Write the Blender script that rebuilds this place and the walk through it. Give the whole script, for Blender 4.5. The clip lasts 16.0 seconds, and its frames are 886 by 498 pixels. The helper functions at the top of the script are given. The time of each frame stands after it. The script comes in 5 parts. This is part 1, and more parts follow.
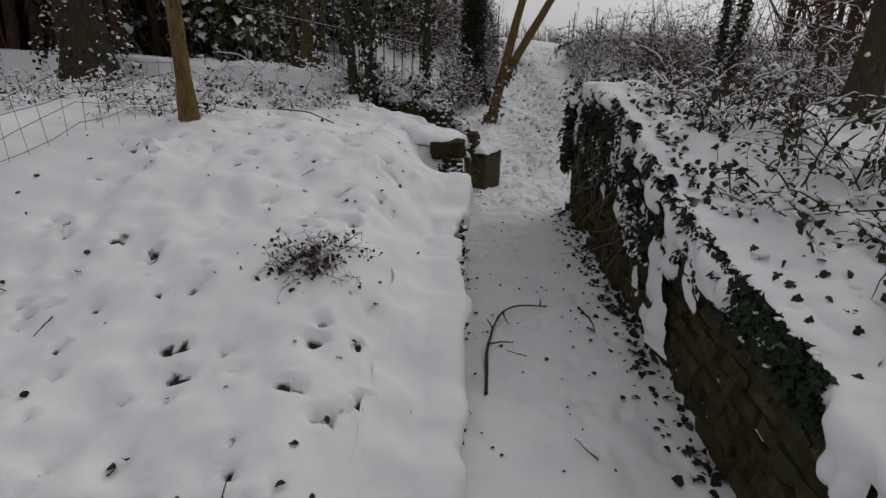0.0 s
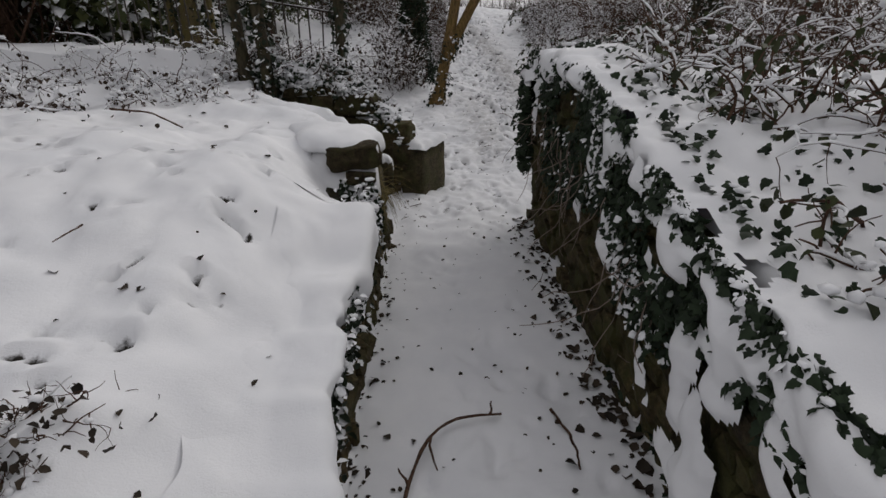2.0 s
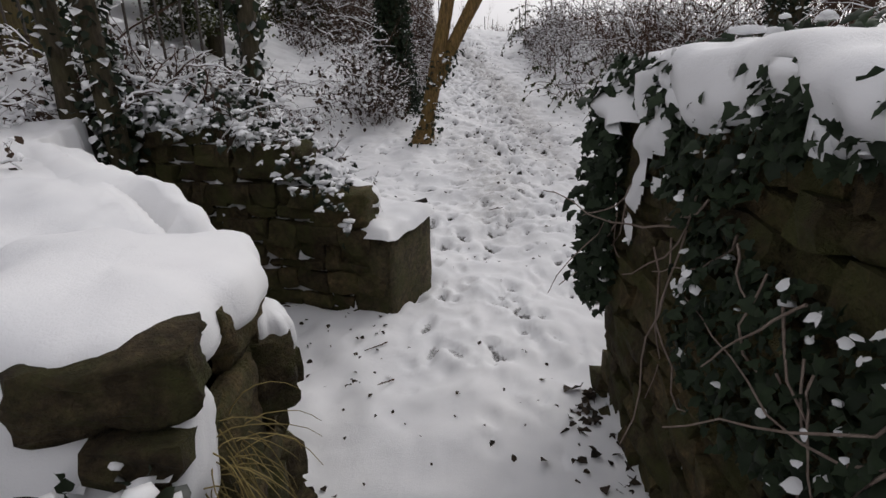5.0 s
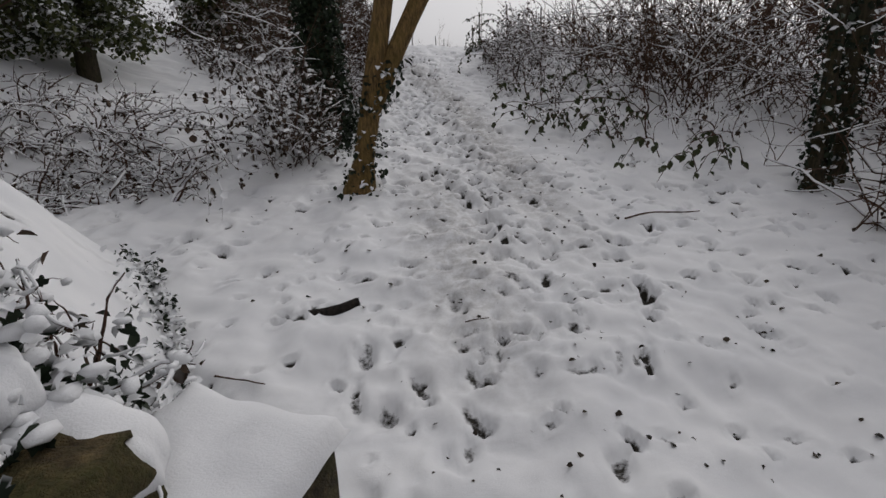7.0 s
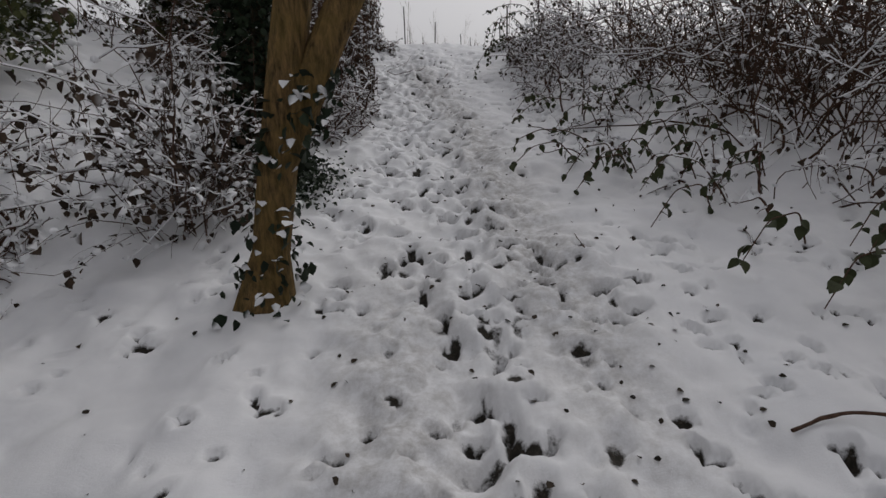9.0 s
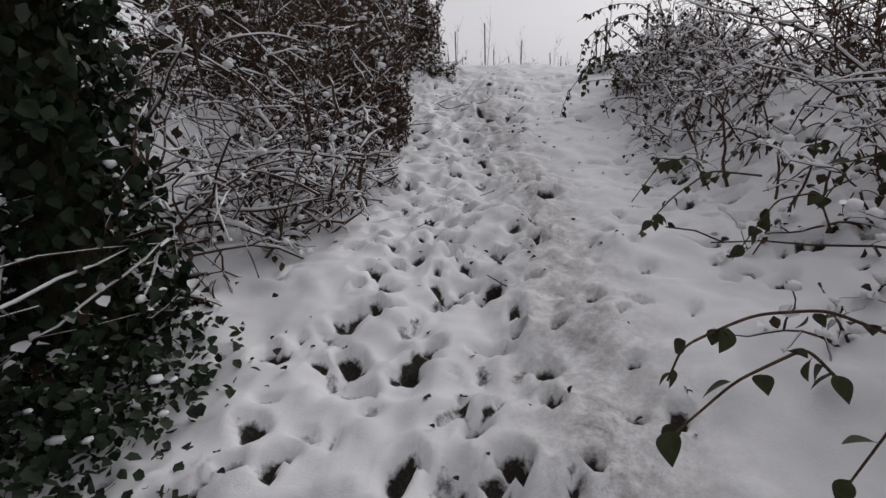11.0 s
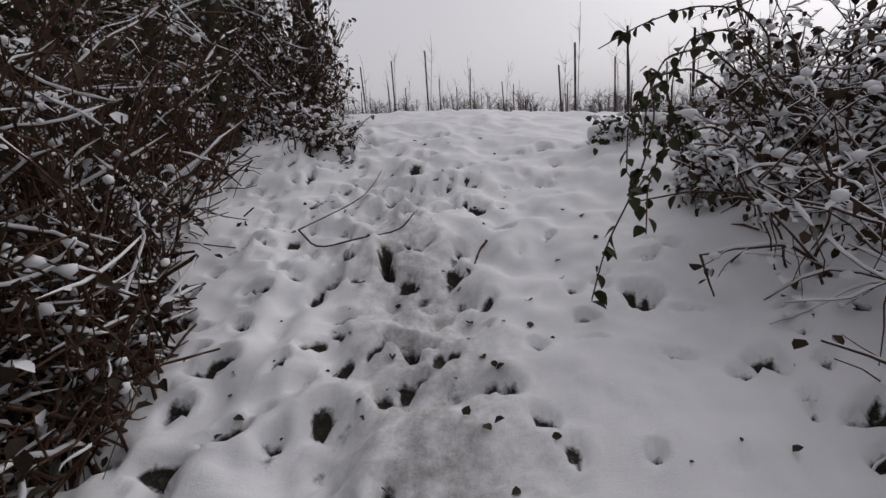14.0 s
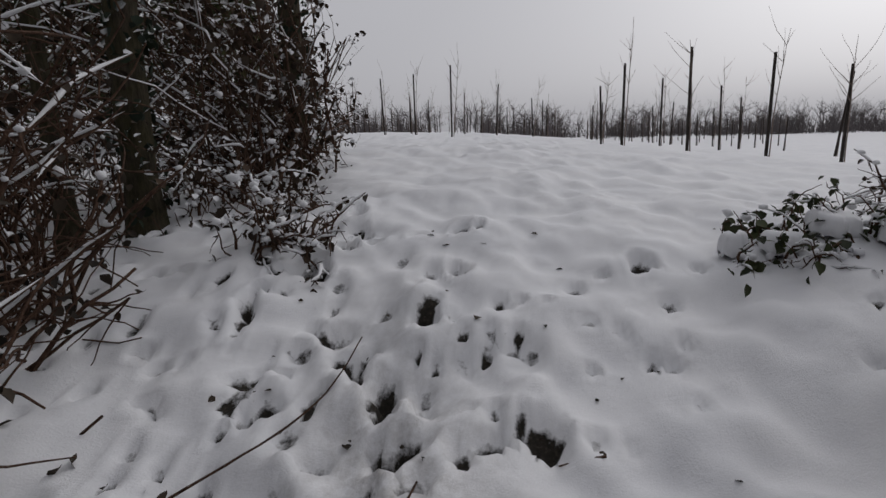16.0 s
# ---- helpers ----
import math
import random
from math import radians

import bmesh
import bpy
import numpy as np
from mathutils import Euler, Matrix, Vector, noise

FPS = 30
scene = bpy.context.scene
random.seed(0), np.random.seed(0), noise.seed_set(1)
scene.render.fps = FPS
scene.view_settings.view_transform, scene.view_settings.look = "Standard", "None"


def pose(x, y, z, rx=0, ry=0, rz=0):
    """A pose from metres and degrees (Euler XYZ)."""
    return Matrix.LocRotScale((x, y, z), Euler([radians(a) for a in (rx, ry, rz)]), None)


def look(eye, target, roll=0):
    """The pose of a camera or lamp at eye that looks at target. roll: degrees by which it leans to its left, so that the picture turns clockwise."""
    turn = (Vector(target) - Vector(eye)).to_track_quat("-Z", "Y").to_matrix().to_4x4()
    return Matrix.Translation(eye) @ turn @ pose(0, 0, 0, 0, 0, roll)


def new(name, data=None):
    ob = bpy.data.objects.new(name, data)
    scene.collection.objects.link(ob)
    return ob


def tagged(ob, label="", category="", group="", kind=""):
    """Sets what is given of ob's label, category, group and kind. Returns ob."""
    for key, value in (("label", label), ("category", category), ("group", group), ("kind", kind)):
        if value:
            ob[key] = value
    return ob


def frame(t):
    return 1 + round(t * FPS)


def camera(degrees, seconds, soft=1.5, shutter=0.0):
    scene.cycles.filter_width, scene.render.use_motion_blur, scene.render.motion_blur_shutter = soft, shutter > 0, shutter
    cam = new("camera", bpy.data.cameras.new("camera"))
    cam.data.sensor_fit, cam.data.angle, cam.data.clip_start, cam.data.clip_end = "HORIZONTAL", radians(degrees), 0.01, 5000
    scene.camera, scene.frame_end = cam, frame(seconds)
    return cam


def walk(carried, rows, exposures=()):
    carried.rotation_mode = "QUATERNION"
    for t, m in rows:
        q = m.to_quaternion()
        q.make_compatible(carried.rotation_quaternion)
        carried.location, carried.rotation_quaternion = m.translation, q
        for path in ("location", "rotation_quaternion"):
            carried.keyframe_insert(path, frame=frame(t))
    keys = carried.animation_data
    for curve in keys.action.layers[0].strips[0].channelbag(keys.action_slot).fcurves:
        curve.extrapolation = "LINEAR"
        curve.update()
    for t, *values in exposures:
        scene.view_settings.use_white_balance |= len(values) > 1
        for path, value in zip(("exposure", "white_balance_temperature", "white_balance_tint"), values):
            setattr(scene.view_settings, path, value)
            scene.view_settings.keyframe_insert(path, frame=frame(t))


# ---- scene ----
cam = camera(80.3, 16.0)
PATH = [
    (0, (0.334, 0.276, 1.736), (0.255, 2.147, 1.034), 1.5),
    (0.5, (0.469, 0.763, 1.701), (0.475, 2.631, 0.984), 0.2),
    (1, (0.583, 1.153, 1.671), (0.579, 3.012, 0.935), -0.4),
    (1.5, (0.681, 1.454, 1.66), (0.689, 3.3, 0.891), -0.6),
    (2, (0.674, 1.868, 1.654), (0.706, 3.709, 0.874), -1.0),
    (2.5, (0.722, 2.276, 1.604), (0.693, 4.125, 0.843), -0.6),
    (3, (0.765, 2.664, 1.565), (0.731, 4.503, 0.781), -0.7),
    (3.5, (0.75, 3.096, 1.537), (0.719, 4.93, 0.739), -0.8),
    (4, (0.813, 3.444, 1.5), (0.752, 5.272, 0.689), -1.2),
    (4.5, (0.793, 3.897, 1.487), (0.846, 5.743, 0.719), -1.2),
    (5, (0.782, 4.44, 1.468), (0.846, 6.316, 0.779), -1.1),
    (5.2, (0.8, 4.643, 1.441), (0.862, 6.523, 0.762), -1.2),
    (7.3, (1.036, 7.013, 1.372), (1.273, 8.9, 0.752), -2.8),
    (7.5, (1.077, 7.248, 1.409), (1.324, 9.127, 0.771), -3.1),
    (8, (1.264, 7.892, 1.387), (1.547, 9.763, 0.739), -3.5),
    (8.5, (1.422, 8.487, 1.419), (1.655, 10.372, 0.792), -2.8),
    (8.7, (1.49, 8.681, 1.444), (1.675, 10.571, 0.817), -2.3),
    (10.8, (1.972, 11.727, 1.634), (1.8, 13.648, 1.103), -2.8),
    (11, (1.993, 11.989, 1.65), (1.797, 13.904, 1.108), -2.5),
    (11.5, (1.983, 12.68, 1.688), (1.779, 14.596, 1.155), -2.8),
    (12, (2.047, 13.404, 1.795), (1.828, 15.318, 1.259), -3.5),
    (12.5, (2.082, 14.022, 1.887), (1.959, 15.949, 1.365), -4.0),
    (13, (2.142, 14.607, 2.018), (2.057, 16.545, 1.531), -4.3),
    (13.5, (2.171, 15.244, 2.1), (2.108, 17.188, 1.634), -4.5),
    (14, (2.174, 15.82, 2.156), (2.14, 17.764, 1.69), -4.1),
    (14.5, (2.211, 16.298, 2.285), (2.181, 18.246, 1.835), -3.7),
    (15, (2.157, 16.699, 2.416), (2.187, 18.646, 1.962), -3.2),
    (15.5, (2.204, 17.149, 2.47), (2.191, 19.1, 2.03), -2.9),
    (16, (2.123, 17.563, 2.553), (2.027, 19.511, 2.115), -2.0),
]
walk(cam, [(t, look(eye, target, roll)) for t, eye, target, roll in PATH],
     exposures=[(0, -0.75, 6500, 10), (1, -0.62, 6500, 10), (2.5, -0.42, 6500, 10), (3.5, -0.3, 6500, 10), (5, -0.1, 6500, 11), (6.3, -0.3, 6480, 10), (8, -0.7, 6450, 10), (11, -0.42, 6420, 12), (12, -0.36, 6400, 14), (14, -0.55, 6390, 13), (16, -0.86, 6330, 11)])

# ---- world and light: flat overcast winter daylight ----
world = bpy.data.worlds.new("world")
scene.world = world
world.use_nodes = True
wn, wl = world.node_tree.nodes, world.node_tree.links
sky = wn.new("ShaderNodeTexSky")
sky.sky_type, sky.sun_disc = "NISHITA", False
sky.sun_elevation, sky.sun_rotation = radians(34), radians(42)
sky.air_density, sky.dust_density, sky.ozone_density = 1.0, 6.0, 1.0
grey = wn.new("ShaderNodeHueSaturation")
grey.inputs["Saturation"].default_value = 0.18
veil = wn.new("ShaderNodeMixRGB")
veil.inputs[0].default_value = 0.72
veil.inputs[2].default_value = (6.6, 6.5, 6.75, 1)
wl.new(sky.outputs[0], grey.inputs["Color"])
wl.new(grey.outputs[0], veil.inputs[1])
wl.new(veil.outputs[0], wn["Background"].inputs[0])
wn["Background"].inputs[1].default_value = 0.135
sun = new("sun", bpy.data.lights.new("sun", "SUN"))
sun.data.energy, sun.data.angle, sun.data.color = 0.95, radians(40), (1.0, 0.97, 0.93)
sun.matrix_world = look((6.7, 7.4, 6.75), (0, 0, 0))


# ---- materials ----
def mat(name, rough=0.8, spec=0.3):
    m = bpy.data.materials.new(name)
    m.use_nodes = True
    b = m.node_tree.nodes["Principled BSDF"]
    b.inputs["Roughness"].default_value = rough
    b.inputs["Specular IOR Level"].default_value = spec
    return m, m.node_tree.nodes, m.node_tree.links, b


def noise_node(n, l, scale, detail=4.0, rough=0.6, coords=None):
    t = n.new("ShaderNodeTexNoise")
    t.inputs["Scale"].default_value, t.inputs["Detail"].default_value, t.inputs["Roughness"].default_value = scale, detail, rough
    if coords is not None:
        l.new(coords, t.inputs["Vector"])
    return t.outputs["Fac"]


def ramp(n, l, fac, stops):
    r = n.new("ShaderNodeValToRGB")
    e = r.color_ramp.elements
    while len(e) < len(stops):
        e.new(0.5)
    for k, (p, c) in zip(e, stops):
        k.position, k.color = p, (*c, 1)
    l.new(fac, r.inputs[0])
    return r.outputs[0]


def mix(n, l, fac, a, b, kind="MIX"):
    m = n.new("ShaderNodeMixRGB")
    m.blend_type = kind
    for s, v in zip(m.inputs, (fac, a, b)):
        if isinstance(v, (float, int)):
            s.default_value = v
        elif isinstance(v, tuple):
            s.default_value = (*v, 1)
        else:
            l.new(v, s)
    return m.outputs[0]


def bump(n, l, b, height, strength, dist):
    k = n.new("ShaderNodeBump")
    k.inputs["Strength"].default_value, k.inputs["Distance"].default_value = strength, dist
    l.new(height, k.inputs["Height"])
    l.new(k.outputs[0], b.inputs["Normal"])


def place_of(n):
    return n.new("ShaderNodeNewGeometry").outputs["Position"]


def upward(n, l, lo, hi, wob=0.0, scale=30.0):
    """1 where the surface faces up, so that snow has come to lie there."""
    g = n.new("ShaderNodeNewGeometry")
    sx = n.new("ShaderNodeSeparateXYZ")
    l.new(g.outputs["Normal"], sx.inputs[0])
    v = sx.outputs["Z"]
    if wob:
        a = n.new("ShaderNodeMath")
        a.operation = "MULTIPLY_ADD"
        l.new(noise_node(n, l, scale, 3, 0.6, g.outputs["Position"]), a.inputs[0])
        a.inputs[1].default_value = wob * 2
        l.new(v, a.inputs[2])
        v = a.outputs[0]
        lo, hi = lo + wob, hi + wob
    r = n.new("ShaderNodeMapRange")
    r.inputs["From Min"].default_value, r.inputs["From Max"].default_value = lo, hi
    l.new(v, r.inputs["Value"])
    return r.outputs[0]


SNOW = (0.70, 0.705, 0.72)


def snow_mat(name, bare=False):
    m, n, l, b = mat(name, 0.75, 0.2)
    p = place_of(n)
    grain = noise_node(n, l, 160, 3, 0.7, p)
    patch = noise_node(n, l, 2.2, 4, 0.6, p)
    c = ramp(n, l, patch, [(0.3, (0.66, 0.665, 0.685)), (0.7, (0.75, 0.75, 0.76))])
    if bare:
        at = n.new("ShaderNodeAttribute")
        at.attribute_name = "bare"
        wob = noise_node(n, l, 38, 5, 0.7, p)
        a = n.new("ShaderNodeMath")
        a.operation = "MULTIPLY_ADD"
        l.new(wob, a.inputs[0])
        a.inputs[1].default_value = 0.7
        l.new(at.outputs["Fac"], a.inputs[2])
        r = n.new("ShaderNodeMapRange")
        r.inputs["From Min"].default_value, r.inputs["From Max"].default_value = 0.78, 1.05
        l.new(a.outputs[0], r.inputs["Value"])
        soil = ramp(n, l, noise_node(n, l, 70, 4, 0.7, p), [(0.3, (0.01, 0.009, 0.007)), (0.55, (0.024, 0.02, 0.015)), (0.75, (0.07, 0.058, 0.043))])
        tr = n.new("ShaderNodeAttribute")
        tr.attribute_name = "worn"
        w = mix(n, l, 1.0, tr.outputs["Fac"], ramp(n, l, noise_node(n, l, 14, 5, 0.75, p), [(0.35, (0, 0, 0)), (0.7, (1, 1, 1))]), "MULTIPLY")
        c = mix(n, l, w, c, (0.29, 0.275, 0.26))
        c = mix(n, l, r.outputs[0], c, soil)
    l.new(c, b.inputs["Base Color"])
    b.inputs["Subsurface Weight"].default_value = 0.0
    h = mix(n, l, 0.5, grain, noise_node(n, l, 28, 4, 0.65, p))
    bump(n, l, b, h, 0.35, 0.012)
    return m


M_GROUND = snow_mat("snowy_ground", True)
M_SNOW = snow_mat("snow")


def stone_mat(name, a, c, d, moss, snow):
    m, n, l, b = mat(name, 0.9, 0.2)
    p = place_of(n)
    ob = n.new("ShaderNodeObjectInfo").outputs["Random"]
    base = ramp(n, l, noise_node(n, l, 9, 6, 0.65, p), [(0.28, a), (0.5, c), (0.72, d)])
    tone = ramp(n, l, ob, [(0.0, (0.55, 0.52, 0.48)), (0.5, (0.9, 0.88, 0.82)), (1.0, (1.25, 1.15, 0.98))])
    base = mix(n, l, 1.0, base, tone, "MULTIPLY")
    base = mix(n, l, 0.8, base, ramp(n, l, noise_node(n, l, 34, 5, 0.75, p), [(0.32, (0.25, 0.25, 0.25)), (0.5, (0.85, 0.85, 0.85)), (0.7, (1.7, 1.65, 1.5))]), "MULTIPLY")
    green = ramp(n, l, noise_node(n, l, 5, 5, 0.7, p), [(0.42, (0, 0, 0)), (0.62, (1, 1, 1))])
    g = mix(n, l, moss, (0, 0, 0), green)
    base = mix(n, l, g, base, (0.055, 0.058, 0.018))
    if snow:
        base = mix(n, l, upward(n, l, 0.62, 0.85, 0.25, 14), base, SNOW)
    l.new(base, b.inputs["Base Color"])
    bump(n, l, b, mix(n, l, 0.5, noise_node(n, l, 24, 6, 0.7, p), noise_node(n, l, 110, 3, 0.7, p)), 1.0, 0.035)
    return m


M_STONE = stone_mat("mossy_rubble_stone", (0.034, 0.026, 0.014), (0.075, 0.058, 0.034), (0.13, 0.105, 0.062), 0.8, False)
M_BLOCK = stone_mat("mossy_hewn_stone", (0.05, 0.042, 0.028), (0.085, 0.07, 0.045), (0.13, 0.11, 0.07), 0.7, False)
M_CORE = stone_mat("earth_and_mortar", (0.012, 0.01, 0.007), (0.025, 0.02, 0.014), (0.05, 0.04, 0.028), 0.4, False)


def bark_mat(name, a, c, moss=0.0, snow=0.0, mosscol=(0.10, 0.085, 0.02)):
    m, n, l, b = mat(name, 0.9, 0.15)
    p = place_of(n)
    mp = n.new("ShaderNodeMapping")
    mp.inputs["Scale"].default_value = (1, 1, 0.22)
    l.new(p, mp.inputs[0])
    f = noise_node(n, l, 45, 5, 0.7, mp.outputs[0])
    base = ramp(n, l, f, [(0.35, a), (0.65, c)])
    if moss:
        base = mix(n, l, mix(n, l, moss, (0, 0, 0), ramp(n, l, noise_node(n, l, 7, 5, 0.7, p), [(0.35, (0, 0, 0)), (0.6, (1, 1, 1))])), base, mosscol)
    if snow:
        base = mix(n, l, upward(n, l, 0.45, 0.75, snow, 9), base, SNOW)
    l.new(base, b.inputs["Base Color"])
    bump(n, l, b, f, 0.8, 0.02)
    return m


M_BARK = bark_mat("mossy_bark", (0.045, 0.034, 0.022), (0.13, 0.10, 0.065), 0.75)
M_BARK_PALE = bark_mat("ochre_bark", (0.035, 0.025, 0.013), (0.21, 0.13, 0.055), 0.45, 0, (0.12, 0.085, 0.022))
M_BARK_DARK = bark_mat("dark_bark", (0.02, 0.017, 0.013), (0.07, 0.055, 0.04), 0.4, 0, (0.05, 0.05, 0.015))
M_TWIG = bark_mat("twig_bark", (0.036, 0.019, 0.013), (0.115, 0.068, 0.046))
M_TWIG_SNOW = bark_mat("snowy_twig", (0.038, 0.02, 0.015), (0.12, 0.07, 0.05), 0, 0.08)
# bark for the horizon wood, its colour paled to grey to paint in haze
M_FAR_HAZE = bark_mat("hazy_distant_bark", (0.085, 0.078, 0.078), (0.17, 0.15, 0.15))
M_STAKE = bark_mat("weathered_stake", (0.022, 0.018, 0.016), (0.06, 0.05, 0.044))
M_SHOOT = bark_mat("pale_shoot", (0.16, 0.12, 0.10), (0.26, 0.21, 0.18))


def leaf_mat(name, a, c, snow, gloss=0.62):
    m, n, l, b = mat(name, gloss, 0.18)
    g = n.new("ShaderNodeNewGeometry")
    base = ramp(n, l, g.outputs["Random Per Island"], [(0.0, a), (1.0, c)])
    base = mix(n, l, 0.35, base, ramp(n, l, noise_node(n, l, 60, 3, 0.6, g.outputs["Position"]), [(0.3, (0.3, 0.3, 0.3)), (0.7, (1.4, 1.4, 1.4))]), "MULTIPLY")
    if snow:
        base = mix(n, l, upward(n, l, 0.5, 0.7, snow, 7), base, SNOW)
    l.new(base, b.inputs["Base Color"])
    return m


M_IVY = leaf_mat("ivy_leaf", (0.008, 0.014, 0.007), (0.02, 0.033, 0.015), 0.0)
M_IVY_SNOW = leaf_mat("snowy_ivy_leaf", (0.008, 0.014, 0.008), (0.024, 0.034, 0.018), 0.1)
M_BRAMBLE = leaf_mat("bramble_leaf", (0.016, 0.02, 0.009), (0.05, 0.058, 0.022), 0.0)
M_DEAD = leaf_mat("dead_leaf", (0.016, 0.013, 0.01), (0.055, 0.04, 0.028), 0.0, 0.8)
M_DEAD_SNOW = leaf_mat("snowy_dead_leaf", (0.024, 0.016, 0.011), (0.075, 0.05, 0.034), 0.12, 0.8)
M_EVERGREEN = leaf_mat("conifer_foliage", (0.025, 0.035, 0.012), (0.08, 0.085, 0.03), 0.15, 0.7)
M_IRON, _n, _l, _b = mat("rusty_iron", 0.7, 0.4)
_l.new(ramp(_n, _l, noise_node(_n, _l, 40, 5, 0.7, place_of(_n)), [(0.35, (0.02, 0.018, 0.016)), (0.65, (0.06, 0.045, 0.035))]), _b.inputs["Base Color"])


# ---- lie of the land ----
def step(a, b, v):
    t = np.clip((np.asarray(v, float) - a) / (b - a), 0, 1)
    return t * t * (3 - 2 * t)


def grain2(x, y, seed):
    """Smooth value noise, -1 to 1, on arrays."""
    x, y = np.asarray(x, float), np.asarray(y, float)
    ix, iy = np.floor(x), np.floor(y)
    fx, fy = x - ix, y - iy
    fx, fy = fx * fx * (3 - 2 * fx), fy * fy * (3 - 2 * fy)

    def h(a, b):
        v = np.sin(a * 127.1 + b * 311.7 + seed * 74.7) * 43758.5453
        return v - np.floor(v)
    top = h(ix, iy) * (1 - fx) + h(ix + 1, iy) * fx
    low = h(ix, iy + 1) * (1 - fx) + h(ix + 1, iy + 1) * fx
    return 2 * (top * (1 - fy) + low * fy) - 1


LINE_Y = [-60, -5, 0, 3, 8.6, 9.6, 10.5, 12.7, 14, 15.7, 17, 18, 19.4, 20.2, 21.5, 24, 30, 45, 90, 300]
LINE_Z = [0.6, 0.15, 0.02, -0.05, -0.06, 0.1, 0.2, 0.53, 0.76, 0.98, 1.22, 1.42, 1.78, 1.98, 2.15, 2.27, 2.33, 2.35, 2.2, 1.5]


def wall_top_right(y):
    return np.interp(y, [-2, 0.5, 1.7, 2.6, 3.4, 4.2, 5.0, 6.6], [0.5, 0.6, 0.72, 0.84, 0.98, 1.22, 1.40, 1.43])


def edge_left(y):
    return np.interp(y, [-1, 1.6, 2.2, 2.8, 3.4, 3.9, 4.2, 4.45, 4.6, 4.75, 5.26, 5.42, 6.0], [-0.1, -0.05, 0.12, 0.34, 0.48, 0.6, 0.68, 0.76, 0.74, 0.62, 0.6, 0.9, 0.91])


def lie(x, y):
    """Height of the land under its small relief."""
    x, y = np.asarray(x, float), np.asarray(y, float)
    z = np.interp(y, LINE_Y, LINE_Z)
    z = z - step(18, 22, y) * (0.04 * np.clip(x - 3, -6, 0) + 0.09 * np.clip(x - 3, 0, 14) + 0.01 * np.clip(x - 17, 0, 60))
    z = z - 0.35 * step(0.6, -0.6, x) * step(19, 21, y) * step(25, 22, y)
    # banks on both sides of the trodden slope
    z = z + step(11.8, 14.5, y) * step(21.5, 18.5, y) * (0.45 * step(3.0, 4.8, x) + 0.3 * step(1.0, -0.6, x))
    z = z + 1.2 * step(-1.5, -6, x) * step(10, 14, y) * step(26, 19, y)
    # terrace on the left of the lane, with its slanting end
    flat = np.interp(y, [-1, 0.5, 1.5, 2.6, 3.0, 3.4, 4.0, 4.4, 5.2, 6, 8], [-0.1, 0.05, 0.2, 0.55, 0.68, 0.77, 0.95, 1.03, 1.04, 1.0, 1.1])
    up = edge_left(y) + (flat - edge_left(y)) * step(0.2, -0.42, x) + 0.08 * np.clip(-0.6 - x, 0, 2.5) * step(2.5, 4, y)
    end = 5.95 + 0.95 * np.clip(0.3 - x, 0, 1.6) + 1.0 * step(-1.05, -1.3, x)
    worn_edge = (0.07 * grain2(y * 1.9, 0 * y, 31) + 0.04 * grain2(y * 5, 0 * y, 32) - 0.03) * step(2.7, 2.2, y)
    left = up * step(0.27, 0.2, x - worn_edge) * step(end - 0.07, end - 0.16, y) - 3 * (x - worn_edge > 0.27) - 3 * (y > end - 0.07)
    # bank behind the stepped cross wall
    xs = x + 0.45 * np.clip(y - 7.7, 0, 3)
    back = np.interp(xs, [-6, -1.3, -0.35, 0.05, 0.3, 0.45, 0.55], [1.6, 1.42, 1.2, 0.84, 0.5, 0.4, -0.1]) * step(11.5, 9.3, y)
    back = np.where(y > 7.56 - 0.265 * np.maximum(x, -1.4), back, -3.0)
    # high ground held by the right wall
    far = 6.5 + 0.5 * np.clip(x - 2.4, 0, 5)
    right = (wall_top_right(y) + (0.12 - 0.2 * step(3.4, 4.8, y)) * np.clip(x - 1.6, 0, 4)) * step(1.60, 1.68, x) * step(far + 0.05 + 0.4 * np.clip(x - 2.4, 0, 3), far - 0.05, y) - 3 * (x < 1.6) - 3 * (y > far + 0.04 + 0.4 * np.clip(x - 2.4, 0, 3))
    right = right + 0.08 * step(4.8, 5.6, y) * step(1.6, 1.85, x) * step(2.7, 2.2, x)
    return np.maximum(np.maximum(z, left), np.maximum(back, right))


rng = np.random.default_rng(7)
# trodden prints: place, heading, length, width, depth
PRINTS = []
for k in range(570):
    y = rng.uniform(8.8, 18.4) if k < 540 else rng.uniform(18.4, 20)
    cx = np.interp(y, [8.8, 11, 13, 17, 20.3], [1.7, 2.0, 1.72, 1.75, 1.85])
    PRINTS.append((cx + rng.normal(0, 0.36), y, rng.normal(0, 0.9), rng.uniform(0.03, 0.085), rng.uniform(0.025, 0.048), rng.choice([0.02, 0.035, 0.05, 0.065, 0.08]) * float(np.interp(y, [9, 13.8, 16.5, 17.6], [0.45, 1, 1, 0.75]))))
for k in range(70):
    y = rng.uniform(6.4, 9.5)
    PRINTS.append((rng.normal(1.25, 0.35), y, rng.normal(0.1, 0.5), rng.uniform(0.05, 0.11), 0.04, rng.uniform(0.012, 0.04)))
for k in range(80):
    y = rng.uniform(2.2, 6.9)
    PRINTS.append((rng.uniform(0.6, 1.35), y, rng.normal(0, 0.5), rng.uniform(0.04, 0.09), 0.035, rng.uniform(0.008, 0.022)))
for k in range(150):
    PRINTS.append((rng.uniform(-2.2, 0.1), rng.uniform(1.4, 6.0), rng.uniform(0, 3), rng.uniform(0.018, 0.042), rng.uniform(0.018, 0.028), rng.uniform(0.02, 0.06)))
